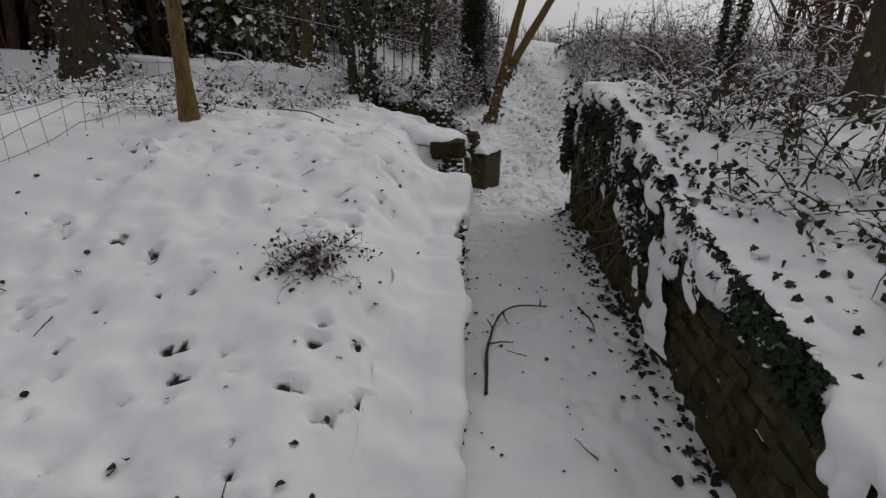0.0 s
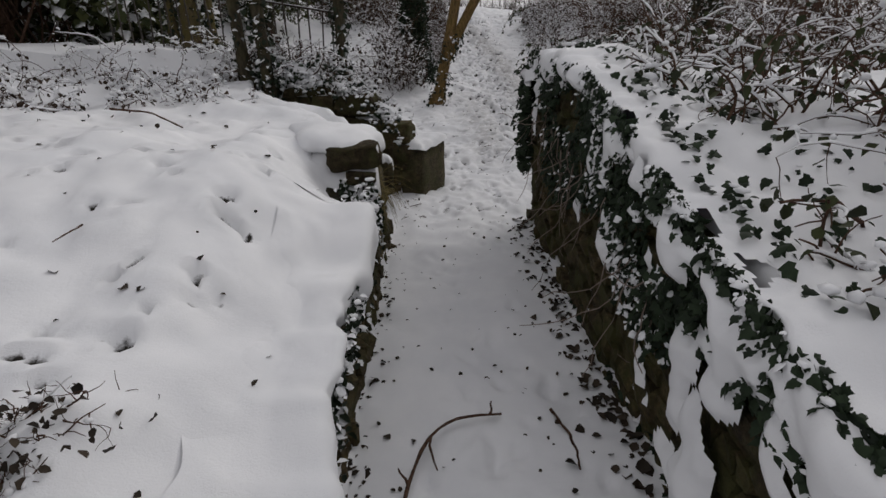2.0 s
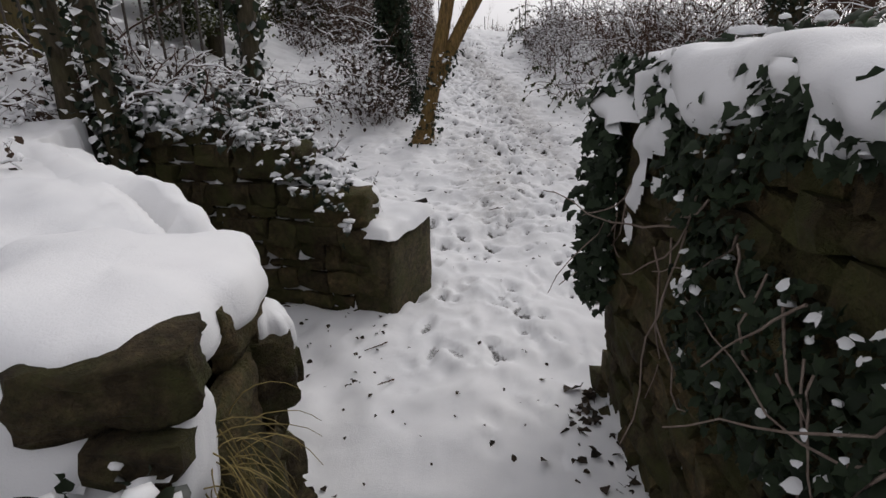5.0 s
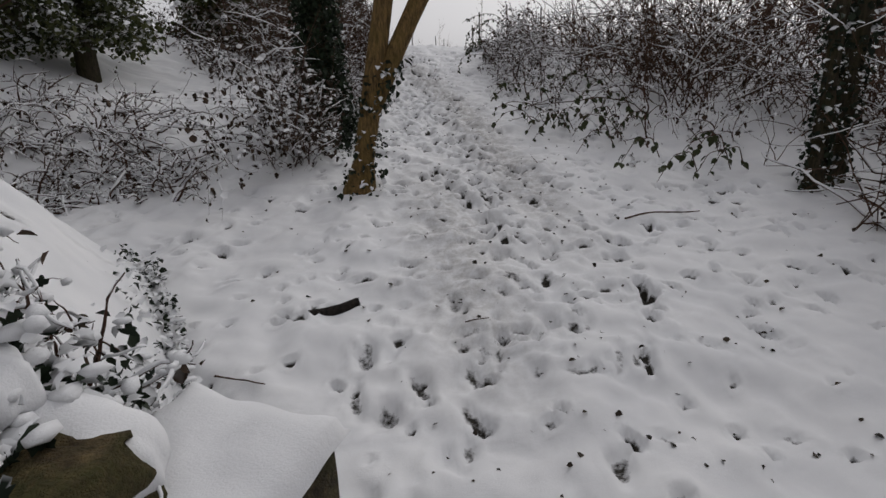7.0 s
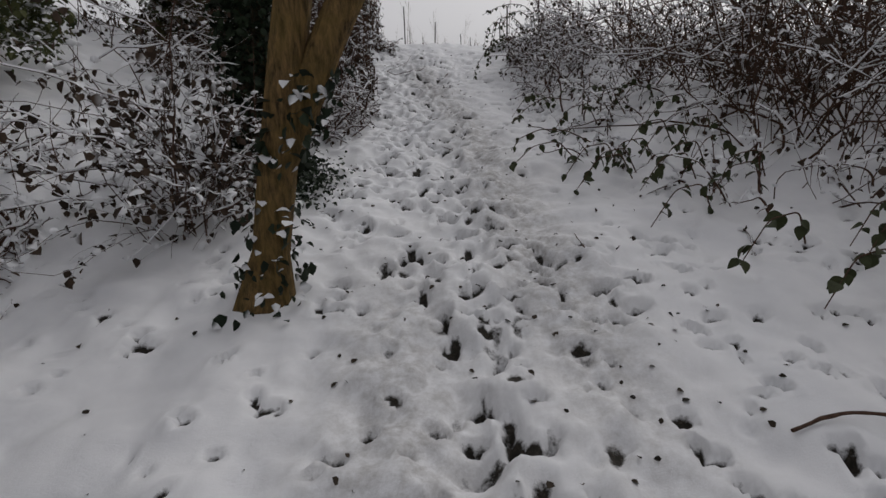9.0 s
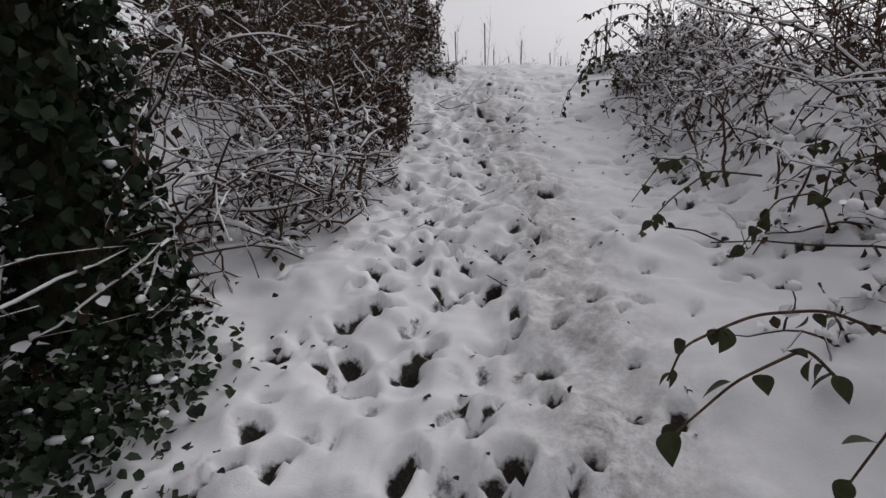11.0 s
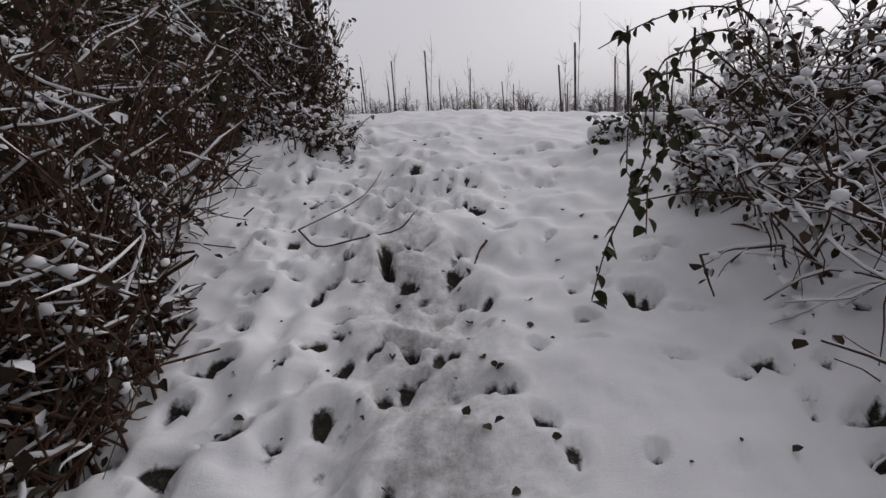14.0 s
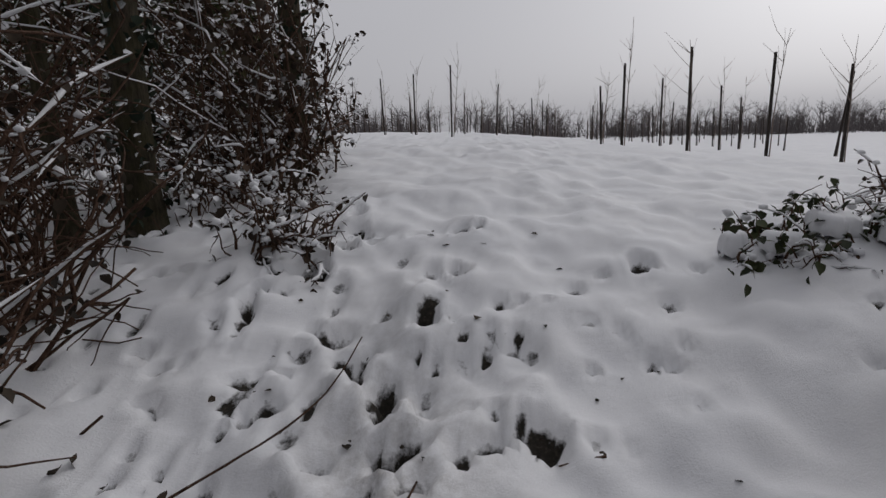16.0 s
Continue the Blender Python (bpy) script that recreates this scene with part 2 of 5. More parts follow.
for k in range(1100):
    PRINTS.append((rng.uniform(-1.5, 5.5), rng.uniform(7.5, 20), rng.uniform(0, 3), rng.uniform(0.02, 0.06), rng.uniform(0.014, 0.034), rng.uniform(0.025, 0.075)))
for k in range(70):
    PRINTS.append((rng.uniform(-2.2, 0.1), rng.uniform(1.2, 5.0), rng.uniform(0, 3), rng.uniform(0.025, 0.05), rng.uniform(0.02, 0.035), rng.uniform(0.05, 0.08)))
for k in range(80):
    y = rng.uniform(18.2, 20.6)
    PRINTS.append((float(np.interp(y, [18, 20.6], [1.75, 1.55])) + rng.normal(0, 0.28), y, rng.normal(0, 0.7), rng.uniform(0.03, 0.075), rng.uniform(0.025, 0.05), rng.choice([0.02, 0.035, 0.05, 0.075])))
for k in range(6):
    PRINTS.append((0.36 + 0.05 * k + rng.normal(0, 0.04), 9.66 + rng.normal(0, 0.06), rng.uniform(0, 3), rng.uniform(0.025, 0.045), 0.025, 0.06))
for x, y in [(-0.25, 4.09), (-0.25, 3.72), (-0.2, 4.57), (0.1, 4.3), (-0.65, 4.42), (-1.37, 5.1), (-0.37, 4.62), (-0.8, 4.55)]:
    PRINTS.append((x, y, rng.uniform(0, 3), 0.034, 0.028, 0.1))
for k in range(75):
    PRINTS.append((rng.uniform(2.5, 4.6), rng.uniform(9.3, 12.2), rng.uniform(0, 3), rng.uniform(0.03, 0.07), rng.uniform(0.02, 0.045), rng.uniform(0.05, 0.09)))
for k in range(70):
    PRINTS.append((rng.uniform(2.95, 4.2), rng.uniform(14.2, 18.2), rng.uniform(0, 3), rng.uniform(0.03, 0.09), rng.uniform(0.025, 0.06), rng.uniform(0.06, 0.11)))
for k in range(50):
    PRINTS.append((rng.uniform(0.3, 1.3), rng.uniform(16.5, 20.5), rng.uniform(0, 3), rng.uniform(0.025, 0.06), rng.uniform(0.02, 0.04), rng.uniform(0.04, 0.08)))
for x, y in [(-0.57, 10.85), (-0.14, 10.75), (-0.25, 10.6), (2.56, 9.44), (2.33, 19.0), (1.82, 19.2), (2.95, 17.9), (2.93, 20.0)]:
    PRINTS.append((x, y, rng.uniform(0, 3), 0.08, 0.05, 0.085))


def relief(x, y):
    s = 0.035 * grain2(x * 1.1, y * 1.1, 1) + 0.034 * grain2(x * 2.7, y * 2.7, 2) + 0.026 * grain2(x * 6.1, y * 6.1, 3) + 0.008 * grain2(x * 14, y * 14, 4)
    s = s + 0.016 * grain2(x * 8.5, y * 8.5, 12) * step(0.2, 0.0, x) * step(7, 6, y)
    rough = np.exp(-((x - 1.9) / 0.75) ** 2) * step(8.5, 11, y) * step(21, 19, y)
    s = s + rough * (0.045 * grain2(x * 4.6, y * 4.6, 8) + 0.036 * grain2(x * 9, y * 9, 9))
    lane = step(0.25, 0.4, x) * step(1.62, 1.45, x) * step(7, 6, y)
    return s * (1 - 0.42 * lane)


def height(x, y):
    return float(lie(x, y) + relief(x, y))


def mesh_of(name, verts, faces, material=None, smooth=True):
    me = bpy.data.meshes.new(name)
    me.from_pydata([tuple(v) for v in verts] if not isinstance(verts, np.ndarray) else verts.tolist(), [], faces if isinstance(faces, list) else faces.tolist())
    if smooth:
        me.polygons.foreach_set("use_smooth", [True] * len(me.polygons))
    if material:
        me.materials.append(material)
    me.update()
    return me


def axis(parts):
    return np.unique(np.round(np.concatenate([np.arange(a, b, s) for a, b, s in parts]), 4))


gx = axis([(-400, -60, 40), (-60, -12, 6), (-12, -4, 0.5), (-4, -2.2, 0.12), (-2.2, 0.5, 0.03), (0.5, 3.2, 0.022), (3.2, 4.6, 0.03), (4.6, 8, 0.12), (8, 20, 0.6), (20, 60, 5), (60, 401, 40)])
gy = axis([(-300, -40, 40), (-40, -4, 3), (-4, 1, 0.25), (1, 9, 0.03), (9, 18.4, 0.024), (18.4, 21.5, 0.035), (21.5, 26, 0.12), (26, 50, 0.8), (50, 120, 7), (120, 601, 40)])
X, Y = np.meshgrid(gx, gy)
Z = lie(X, Y) + relief(X, Y) * (np.abs(X) < 60)
bare = np.zeros_like(Z)
for px, py, a, ln, wd, dp in PRINTS:
    i0, i1 = np.searchsorted(gx, [px - 0.4, px + 0.4])
    j0, j1 = np.searchsorted(gy, [py - 0.4, py + 0.4])
    xs, ys = X[j0:j1, i0:i1] - px, Y[j0:j1, i0:i1] - py
    u, v = xs * math.cos(a) + ys * math.sin(a), -xs * math.sin(a) + ys * math.cos(a)
    q = ((u / wd) ** 2 + (v / ln) ** 2) * (1 + 0.55 * grain2(X[j0:j1, i0:i1] * 13, Y[j0:j1, i0:i1] * 13, 21) + 0.4 * grain2(X[j0:j1, i0:i1] * 31, Y[j0:j1, i0:i1] * 31, 22))
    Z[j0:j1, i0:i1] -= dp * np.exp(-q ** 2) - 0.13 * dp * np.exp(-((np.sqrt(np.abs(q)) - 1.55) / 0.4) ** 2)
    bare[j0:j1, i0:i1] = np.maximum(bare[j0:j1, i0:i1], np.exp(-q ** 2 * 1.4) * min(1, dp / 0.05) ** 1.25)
# worn grey streaks of the trodden slope
worn = np.exp(-((X - np.interp(Y, [12, 15.5, 17.5, 20], [2.35, 2.3, 2.05, 1.75])) / 0.3) ** 2) * step(9, 12, Y) * step(20.4, 18, Y)
worn = np.maximum(worn, 0.8 * np.exp(-((X - 1.5) / 0.35) ** 2) * step(8, 10, Y) * step(13, 11, Y))
bare = np.maximum(bare, 0.42 * worn * step(-0.1, 0.6, grain2(X * 5, Y * 3, 44)))
nx, ny = len(gx), len(gy)
idx = np.arange(nx * ny).reshape(ny, nx)
quads = np.stack([idx[:-1, :-1], idx[:-1, 1:], idx[1:, 1:], idx[1:, :-1]], -1).reshape(-1, 4)
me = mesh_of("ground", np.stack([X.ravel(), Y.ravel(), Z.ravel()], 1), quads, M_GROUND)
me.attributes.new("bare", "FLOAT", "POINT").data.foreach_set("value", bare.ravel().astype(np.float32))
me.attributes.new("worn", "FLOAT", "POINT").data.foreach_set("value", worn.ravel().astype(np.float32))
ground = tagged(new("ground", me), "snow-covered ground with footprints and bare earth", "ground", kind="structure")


# ---- builders ----
def part(name, me, parent, label=""):
    ob = new(name, me)
    ob.parent = parent
    if label:
        ob["label"] = label
    return ob


def thing(name, x, y, z, label, category, group="", kind=""):
    ob = new(name)
    ob.location = (x, y, z)
    return tagged(ob, label, category, group, kind)


def tubes(lines, sides=5):
    """One mesh of many tapered tubes. lines: (points n x 3, radii n)."""
    V, F, base = [], [], 0
    ang = np.arange(sides) * 2 * math.pi / sides
    for pts, rad in lines:
        pts, rad = np.asarray(pts, float), np.asarray(rad, float)
        n = len(pts)
        d = np.gradient(pts, axis=0)
        d /= np.linalg.norm(d, axis=1)[:, None] + 1e-9
        ref = np.where(np.abs(d[:, 2:3]) > 0.9, np.array([[1.0, 0, 0]]), np.array([[0, 0, 1.0]]))
        a = np.cross(d, ref)
        a /= np.linalg.norm(a, axis=1)[:, None] + 1e-9
        b = np.cross(a, d)
        ring = pts[:, None] + rad[:, None, None] * (np.cos(ang)[None, :, None] * a[:, None] + np.sin(ang)[None, :, None] * b[:, None])
        V.append(ring.reshape(-1, 3))
        k = base + np.arange(n * sides).reshape(n, sides)
        nxt = np.roll(k, -1, axis=1)
        F.append(np.stack([k[:-1], nxt[:-1], nxt[1:], k[1:]], -1).reshape(-1, 4))
        base += n * sides
    return np.concatenate(V), np.concatenate(F)


def wander(start, way, length, n, bend, drop=0.0, r=None):
    """A crooked line that starts somewhere and wanders; drop bends it down."""
    r = r or rng
    p, d = np.array(start, float), np.array(way, float)
    d /= np.linalg.norm(d)
    out = [p.copy()]
    for _ in range(n):
        d = d + r.normal(0, bend, 3) + np.array([0, 0, -drop])
        d /= np.linalg.norm(d)
        p = p + d * length / n
        out.append(p.copy())
    return np.array(out)


def leaves(places, sizes, tilt=0.8, hang=0.0, lobes=False, r=None):
    """One mesh of many small folded leaves at the given places."""
    r = r or rng
    places = np.asarray(places, float)
    n = len(places)
    az, el = r.uniform(0, 2 * math.pi, n), r.normal(-hang, tilt * 0.6, n)
    d = np.stack([np.cos(az) * np.cos(el), np.sin(az) * np.cos(el), np.sin(el)], 1)
    up = r.normal(0, 0.5, (n, 3)) * tilt + np.array([0, 0, 1.0])
    s = np.cross(d, up)
    s /= np.linalg.norm(s, axis=1)[:, None] + 1e-9
    u = np.cross(s, d)
    L = np.asarray(sizes)[:, None] * np.ones((n, 1))
    w = L * r.uniform(0.32, 0.5, (n, 1))
    fold = L * r.uniform(0.05, 0.2, (n, 1))
    P = [places, places + d * L * 0.35 + s * w + u * fold, places + d * L * 0.45 - u * fold * 0.3, places + d * L * 0.35 - s * w + u * fold, places + d * L - u * fold,
         places + d * L * 0.72 + s * w * 0.75 + u * fold * 0.6, places + d * L * 0.72 - s * w * 0.75 + u * fold * 0.6]
    V = np.stack(P, 1).reshape(-1, 3)
    k = np.arange(n)[:, None] * 7
    F = np.concatenate([k + np.array([[0, 1, 2, 2]]), k + np.array([[0, 2, 3, 3]]), k + np.array([[1, 5, 4, 2]]), k + np.array([[2, 4, 6, 3]])])
    return V, [f[:3] if f[2] == f[3] else f for f in F.tolist()]


LOBED = [(0.0, 0.0), (-0.1, 0.26), (0.1, 0.47), (0.3, 0.3), (0.52, 0.36), (0.68, 0.17), (1.0, 0.0)]
ROUND = [(-0.04, 0.0), (-0.06, 0.26), (0.14, 0.46), (0.4, 0.5), (0.66, 0.4), (0.86, 0.2), (0.96, 0.0)]


def ivy_leaves(places, sizes, face, spread, puff, shape, r):
    """One mesh of lobed or rounded leaves that face outwards from their wall and hang down."""
    places = np.asarray(places, float)
    n = len(places)
    N = np.asarray(face, float) + r.normal(0, spread, (n, 3))
    N /= np.linalg.norm(N, axis=1)[:, None]
    d = np.array([0, 0, -1.0]) + r.normal(0, 0.55, (n, 3))
    d -= N * (d * N).sum(1)[:, None]
    d /= np.linalg.norm(d, axis=1)[:, None] + 1e-9
    s = np.cross(N, d)
    L = np.asarray(sizes)[:, None]
    ring = shape + [(a, -b) for a, b in shape[-2:0:-1]]
    k = len(ring)
    P = [places + L * (0.42 * d + puff * N)]
    P += [places + L * ((a + 0.05 * r.normal(0, 1, (n, 1))) * d + (b + 0.05 * r.normal(0, 1, (n, 1))) * s - (0.25 * (a - 0.4) ** 2 + 0.3 * b * b) * N) for a, b in ring]
    V = np.stack(P, 1).reshape(-1, 3)
    o = np.arange(n)[:, None, None] * (k + 1)
    F = o + np.array([[0, 1 + i, 1 + (i + 1) % k] for i in range(k)])[None]
    return V, F.reshape(-1, 3)


def lumps(centres, radii, flat=0.6, r=None, fine=1):
    """One mesh of small rounded snow pads."""
    r = r or rng
    bm = bmesh.new()
    bmesh.ops.create_icosphere(bm, subdivisions=fine, radius=1)
    v0 = np.array([v.co[:] for v in bm.verts])
    f0 = np.array([[v.index for v in f.verts] for f in bm.faces])
    bm.free()
    V, F = [], []
    for i, (c, q) in enumerate(zip(centres, radii)):
        w = r.normal(0, 1.6, (3, 3))
        j = v0 * (1 + 0.22 * np.sin(v0 @ w + r.uniform(0, 6, 3)).sum(1, keepdims=True) * (0.8 if fine > 1 else 0.6)) * np.array([q * r.uniform(0.8, 1.5), q * r.uniform(0.8, 1.5), q * flat])
        V.append(j + np.asarray(c))
        F.append(f0 + i * len(v0))
    return np.concatenate(V), np.concatenate(F)


# ---- stones ----
def stone_meshes(count, material):
    out = []
    for k in range(count):
        r = np.random.default_rng(100 + k)
        bm = bmesh.new()
        bmesh.ops.create_cube(bm, size=1)
        bmesh.ops.subdivide_edges(bm, edges=bm.edges[:], cuts=1, use_grid_fill=True)
        for v in bm.verts:
            c = np.array(v.co[:])
            m = np.sum(np.abs(c) > 0.4)
            c = c * {1: 1.01, 2: 0.985, 3: 0.92}.get(int(m), 1) + r.normal(0, 0.05, 3)
            v.co = c
        me = bpy.data.meshes.new("stone")
        bm.to_mesh(me)
        bm.free()
        me.materials.append(material)
        out.append(me)
    return out


STONES = stone_meshes(10, M_STONE)


def boulder(seed):
    """A larger weathered stone with rounded, uneven faces."""
    bm = bmesh.new()
    bmesh.ops.create_cube(bm, size=1)
    bmesh.ops.subdivide_edges(bm, edges=bm.edges[:], cuts=8, use_grid_fill=True)
    off = Vector((seed * 3.1, seed * 1.7, 0))
    for v in bm.verts:
        v.co = v.co.lerp(v.co.normalized() * 0.62, 0.3)
        v.co += 0.1 * noise.noise_vector(v.co * 2.2 + off) + 0.055 * noise.noise_vector(v.co * 5.5 + off) + 0.03 * noise.noise_vector(v.co * 13 + off)
    me = bpy.data.meshes.new("stone")
    bm.to_mesh(me)
    bm.free()
    me.polygons.foreach_set("use_smooth", [True] * len(me.polygons))
    me.materials.append(M_STONE)
    return me


def face_of_stones(parent, start, along, out, length, top, seed, lo=-0.15, big=1.0):
    """Courses of rubble stones on one face; top(s) gives the height of the face at s metres along it."""
    r = np.random.default_rng(seed)
    start, along, out = (np.array(v, float) for v in (start, along, out))
    turn = math.atan2(along[1], along[0])
    z = lo
    while z < 2:
        h = r.uniform(0.06, 0.15) * big
        s = -r.uniform(0, 0.15)
        any_laid = False
        while s < length:
            w = r.uniform(0.09, 0.27) * big
            mid = s + w / 2
            if 0 <= mid <= length and z + h < top(mid):
                any_laid = True
                hh = h * r.uniform(0.82, 1.06)
                c = start + along * mid + out * r.uniform(-0.035, 0.012)
                ob = part("stone", STONES[r.integers(len(STONES))], parent)
                ob.matrix_basis = Matrix.Translation((*c[:2], z + h / 2 + r.normal(0, 0.008))) @ Euler((r.normal(0, 0.05), r.normal(0, 0.07), turn + r.normal(0, 0.06))).to_matrix().to_4x4() @ Matrix.Diagonal((w * 1.02, r.uniform(0.16, 0.22), hh * 1.03, 1))
            s += w
        z += h
        if not any_laid and z > 0.3:
            break


def core(name, outline, tops, lo, label):
    """The earth and mortar body behind a stone face: outline in plan, with the height of each corner."""
    n = len(outline)
    V = [(x, y, lo) for x, y in outline] + [(x, y, t) for (x, y), t in zip(outline, tops)]
    F = [list(range(n))[::-1], list(range(n, 2 * n))] + [[i, (i + 1) % n, n + (i + 1) % n, n + i] for i in range(n)]
    return tagged(new(name, mesh_of(name, V, F, M_CORE, False)), label, "wall", kind="structure")


def cap(name, line, inward, width, topz, thick, seed, label, fade=0.2, wave=1.0, merge=False):
    """Snow lying on a wall's edge, with a lumpy lip that hangs over the face. line: plan points along the edge."""
    r = np.random.default_rng(seed)
    line = np.array(line, float)
    seg = np.linalg.norm(np.diff(line, axis=0), axis=1)
    s = np.concatenate([[0], np.cumsum(seg)])
    n = max(int(s[-1] / 0.03), 4)
    t = np.linspace(0, s[-1], n)
    px, py = np.interp(t, s, line[:, 0]), np.interp(t, s, line[:, 1])
    inw = np.array(inward, float)
    prof = [(-0.012, -0.5), (0.0, -1.0), (-0.035, -0.75), (-0.055, -0.2), (-0.045, 0.25), (-0.01, 0.6), (0.05, 0.85), (0.12, 0.95), (0.45 * width + 0.05, 0.75), (width, -0.5), (width + 0.06, -1.6)]
    lip = wave * 0.08 * grain2(t * 2.6, t * 0, seed) + wave * 0.06 * grain2(t * 6.5, t * 0, seed + 1) + 0.02 * grain2(t * 17, t * 0, seed + 5) + 0.03
    ends = np.clip(np.minimum(t, s[-1] - t) / fade, 0, 1) ** 0.5
    sag = 0.5 + 0.5 * grain2(t * 4.3, t * 0 + 3, seed + 2)
    V, rows = [], len(prof)
    for i in range(n):
        for a, b in prof:
            o = a + (lip[i] * (1 if a < -0.02 else 0.45) if a < 0.2 else 0)
            x, y = px[i] + inw[0] * o, py[i] + inw[1] * o
            h = b * thick * (1 if b > 0 else 0.5 + 1.1 * sag[i])
            if merge and a > 0.1:
                V.append((x, y, max(height(x, y), topz(px[i], py[i]) - 0.1) + (0.01 if a < 0.13 else 0.004 if a < width else -0.02 if a == width else -0.06) - 0.16 * (1 - ends[i])))
                continue
            V.append((x, y, topz(px[i], py[i]) - 0.16 * (1 - ends[i]) + h * (0.3 + 0.7 * ends[i]) + 0.022 * grain2(x * 7, y * 7, seed) + 0.014 * grain2(x * 16, y * 16, seed + 3)))
    F = [[i * rows + j, i * rows + j + 1, (i + 1) * rows + j + 1, (i + 1) * rows + j] for i in range(n - 1) for j in range(rows - 1)]
    return tagged(new(name, mesh_of(name, V, F, M_SNOW)), label, "snow", kind="stuff")


# right wall with its far end
ys = np.linspace(-1.5, 6.48, 14)
wr = core("wall_right", [(1.66, float(v)) for v in ys] + [(4.6, 6.6), (4.6, 5.4), (2.1, 5.4)] + [(2.1, float(v)) for v in ys[::-1] if v < 5], [float(wall_top_right(v)) - 0.12 for v in ys] + [1.1, 1.1, 1.1] + [float(wall_top_right(v)) - 0.25 for v in ys[::-1] if v < 5], -0.3, "mossy rubble stone wall beside the sunken lane")
ys = np.linspace(2.5, 5.9, 12)
wl_ = core("wall_left", [(0.25, float(v)) for v in ys] + [(-1.12, 7.2), (-1.3, 7.0), (-0.15, 5.6), (-0.1, 2.5)], [float(edge_left(v)) - 0.06 for v in ys] + [0.8, 0.8, 0.75, -0.1], -0.3, "low broken rubble wall holding a snowy terrace")
wc = core("wall_cross", [(-1.5, 7.98), (-0.35, 7.68), (0.05, 7.57), (0.46, 7.46), (0.5, 7.72), (0.1, 7.85), (-0.3, 7.95), (-1.45, 8.2)], [1.15, 1.05, 0.75, 0.42, 0.42, 0.75, 1.05, 1.15], -0.3, "stepped rubble wall across the lane's recess")

# ---- trees and shrubs ----
def tree(name, x, y, stems, material, label, limbs=5, seed=0, twigs=18, group="", ivy=0.0, ivy_top=3.0, sides=9, category="tree", twig_mat=None, z=None, ivy_mat=None, ivy_out=1.9):
    """stems: (foot dx, dy, top dx, dy, height, foot radius, top radius)."""
    r = np.random.default_rng(seed + 1000)
    z = height(x, y) - 0.08 if z is None else z
    root = thing(name, x, y, z, label, category, group)
    fine, ivyp = [], []
    for fx, fy, tx, ty, h, r0, r1, *low in stems:
        n = 14
        q = np.linspace(0, 1, n)
        wig = np.cumsum(r.normal(0, 0.012 * h / 3, (n, 2)), axis=0)
        pts = np.stack([fx + (tx - fx) * q + wig[:, 0] * q, fy + (ty - fy) * q + wig[:, 1] * q, (low[0] + (h - low[0]) * q) if low else h * q], 1)
        rad = r0 + (r1 - r0) * q + (0 if low else r0 * 0.55) * np.exp(-q * h / 0.14)
        rad *= 1 + r.normal(0, 0.05, n)
        part("trunk", mesh_of("trunk", *tubes([(pts, rad)], sides), material), root)
        for k in range(limbs):
            i = int(r.integers(n // 2, n - 1))
            d = np.array([r.normal(), r.normal(), r.uniform(0.3, 1.1)])
            ln = r.uniform(0.6, 1.6) * min(1, h / 4)
            li = wander(pts[i], d, ln, 8, 0.18, -0.02, r)
            part("limb", mesh_of("limb", *tubes([(li, np.linspace(rad[i] * 0.45, 0.008, 9))], 6), material), root)
            for _ in range(twigs // max(limbs, 1)):
                j = int(r.integers(2, 8))
                fine.append((wander(li[j], r.normal(0, 1, 3) + (0, 0, 0.4), r.uniform(0.25, 0.8), 6, 0.25, 0.0, r), np.linspace(0.006, 0.002, 7)))
        if ivy:
            m = int(ivy)
            i = r.uniform(0, min(1, ivy_top / h), m)
            c = np.stack([np.interp(i, q, pts[:, k]) for k in range(3)], 1)
            ra = np.interp(i, q, rad) * r.uniform(0.9, ivy_out, m)
            a = r.uniform(0, 2 * math.pi, m)
            ivyp.append(c + np.stack([np.cos(a) * ra, np.sin(a) * ra, 0 * a], 1))
    if fine:
        tagged(part("twiggery", mesh_of("twiggery", *tubes(fine, 3), twig_mat or M_TWIG_SNOW), root), kind="stuff")
    if ivyp:
        p = np.concatenate(ivyp)
        tagged(part("ivy", mesh_of("ivy", *leaves(p, r.uniform(0.035, 0.075, len(p)), 0.9, 0.7, r=r), ivy_mat or M_IVY_SNOW), root), "dark ivy leaves" if ivy_mat else "dark ivy leaves dusted with snow", kind="stuff")
    return root


def cut(line, keep, o):
    """The stretch of a line before it leaves the room that its shrub has."""
    for i, p in enumerate(line):
        if not keep(p[0] + o[0], p[1] + o[1]):
            return line[:i]
    return line


def snow_on(lines, r, share):
    """Strips of snow that lie along the upper side of stems that are not steep."""
    out = []
    for pts, rad in lines:
        if len(pts) < 4 or r.random() > share:
            continue
        d = np.diff(pts, axis=0)
        flat = np.abs(d[:, 2]) / (np.linalg.norm(d, axis=1) + 1e-9) < 0.72
        run = []
        for i, f in enumerate(flat):
            if f:
                run.append(i)
            if (not f or i == len(flat) - 1) and len(run) >= 2:
                k = np.array(run + [run[-1] + 1])
                q = 0.003 + rad[k] * r.uniform(0.65, 1.2) * (1 + r.normal(0, 0.2, len(k)))
                q[0] = q[-1] = 0.001
                out.append((pts[k] + np.stack([0 * q, 0 * q, rad[k] * 0.6 + q * 0.45], 1), q))
                run = []
            elif not f:
                run = []
    return out


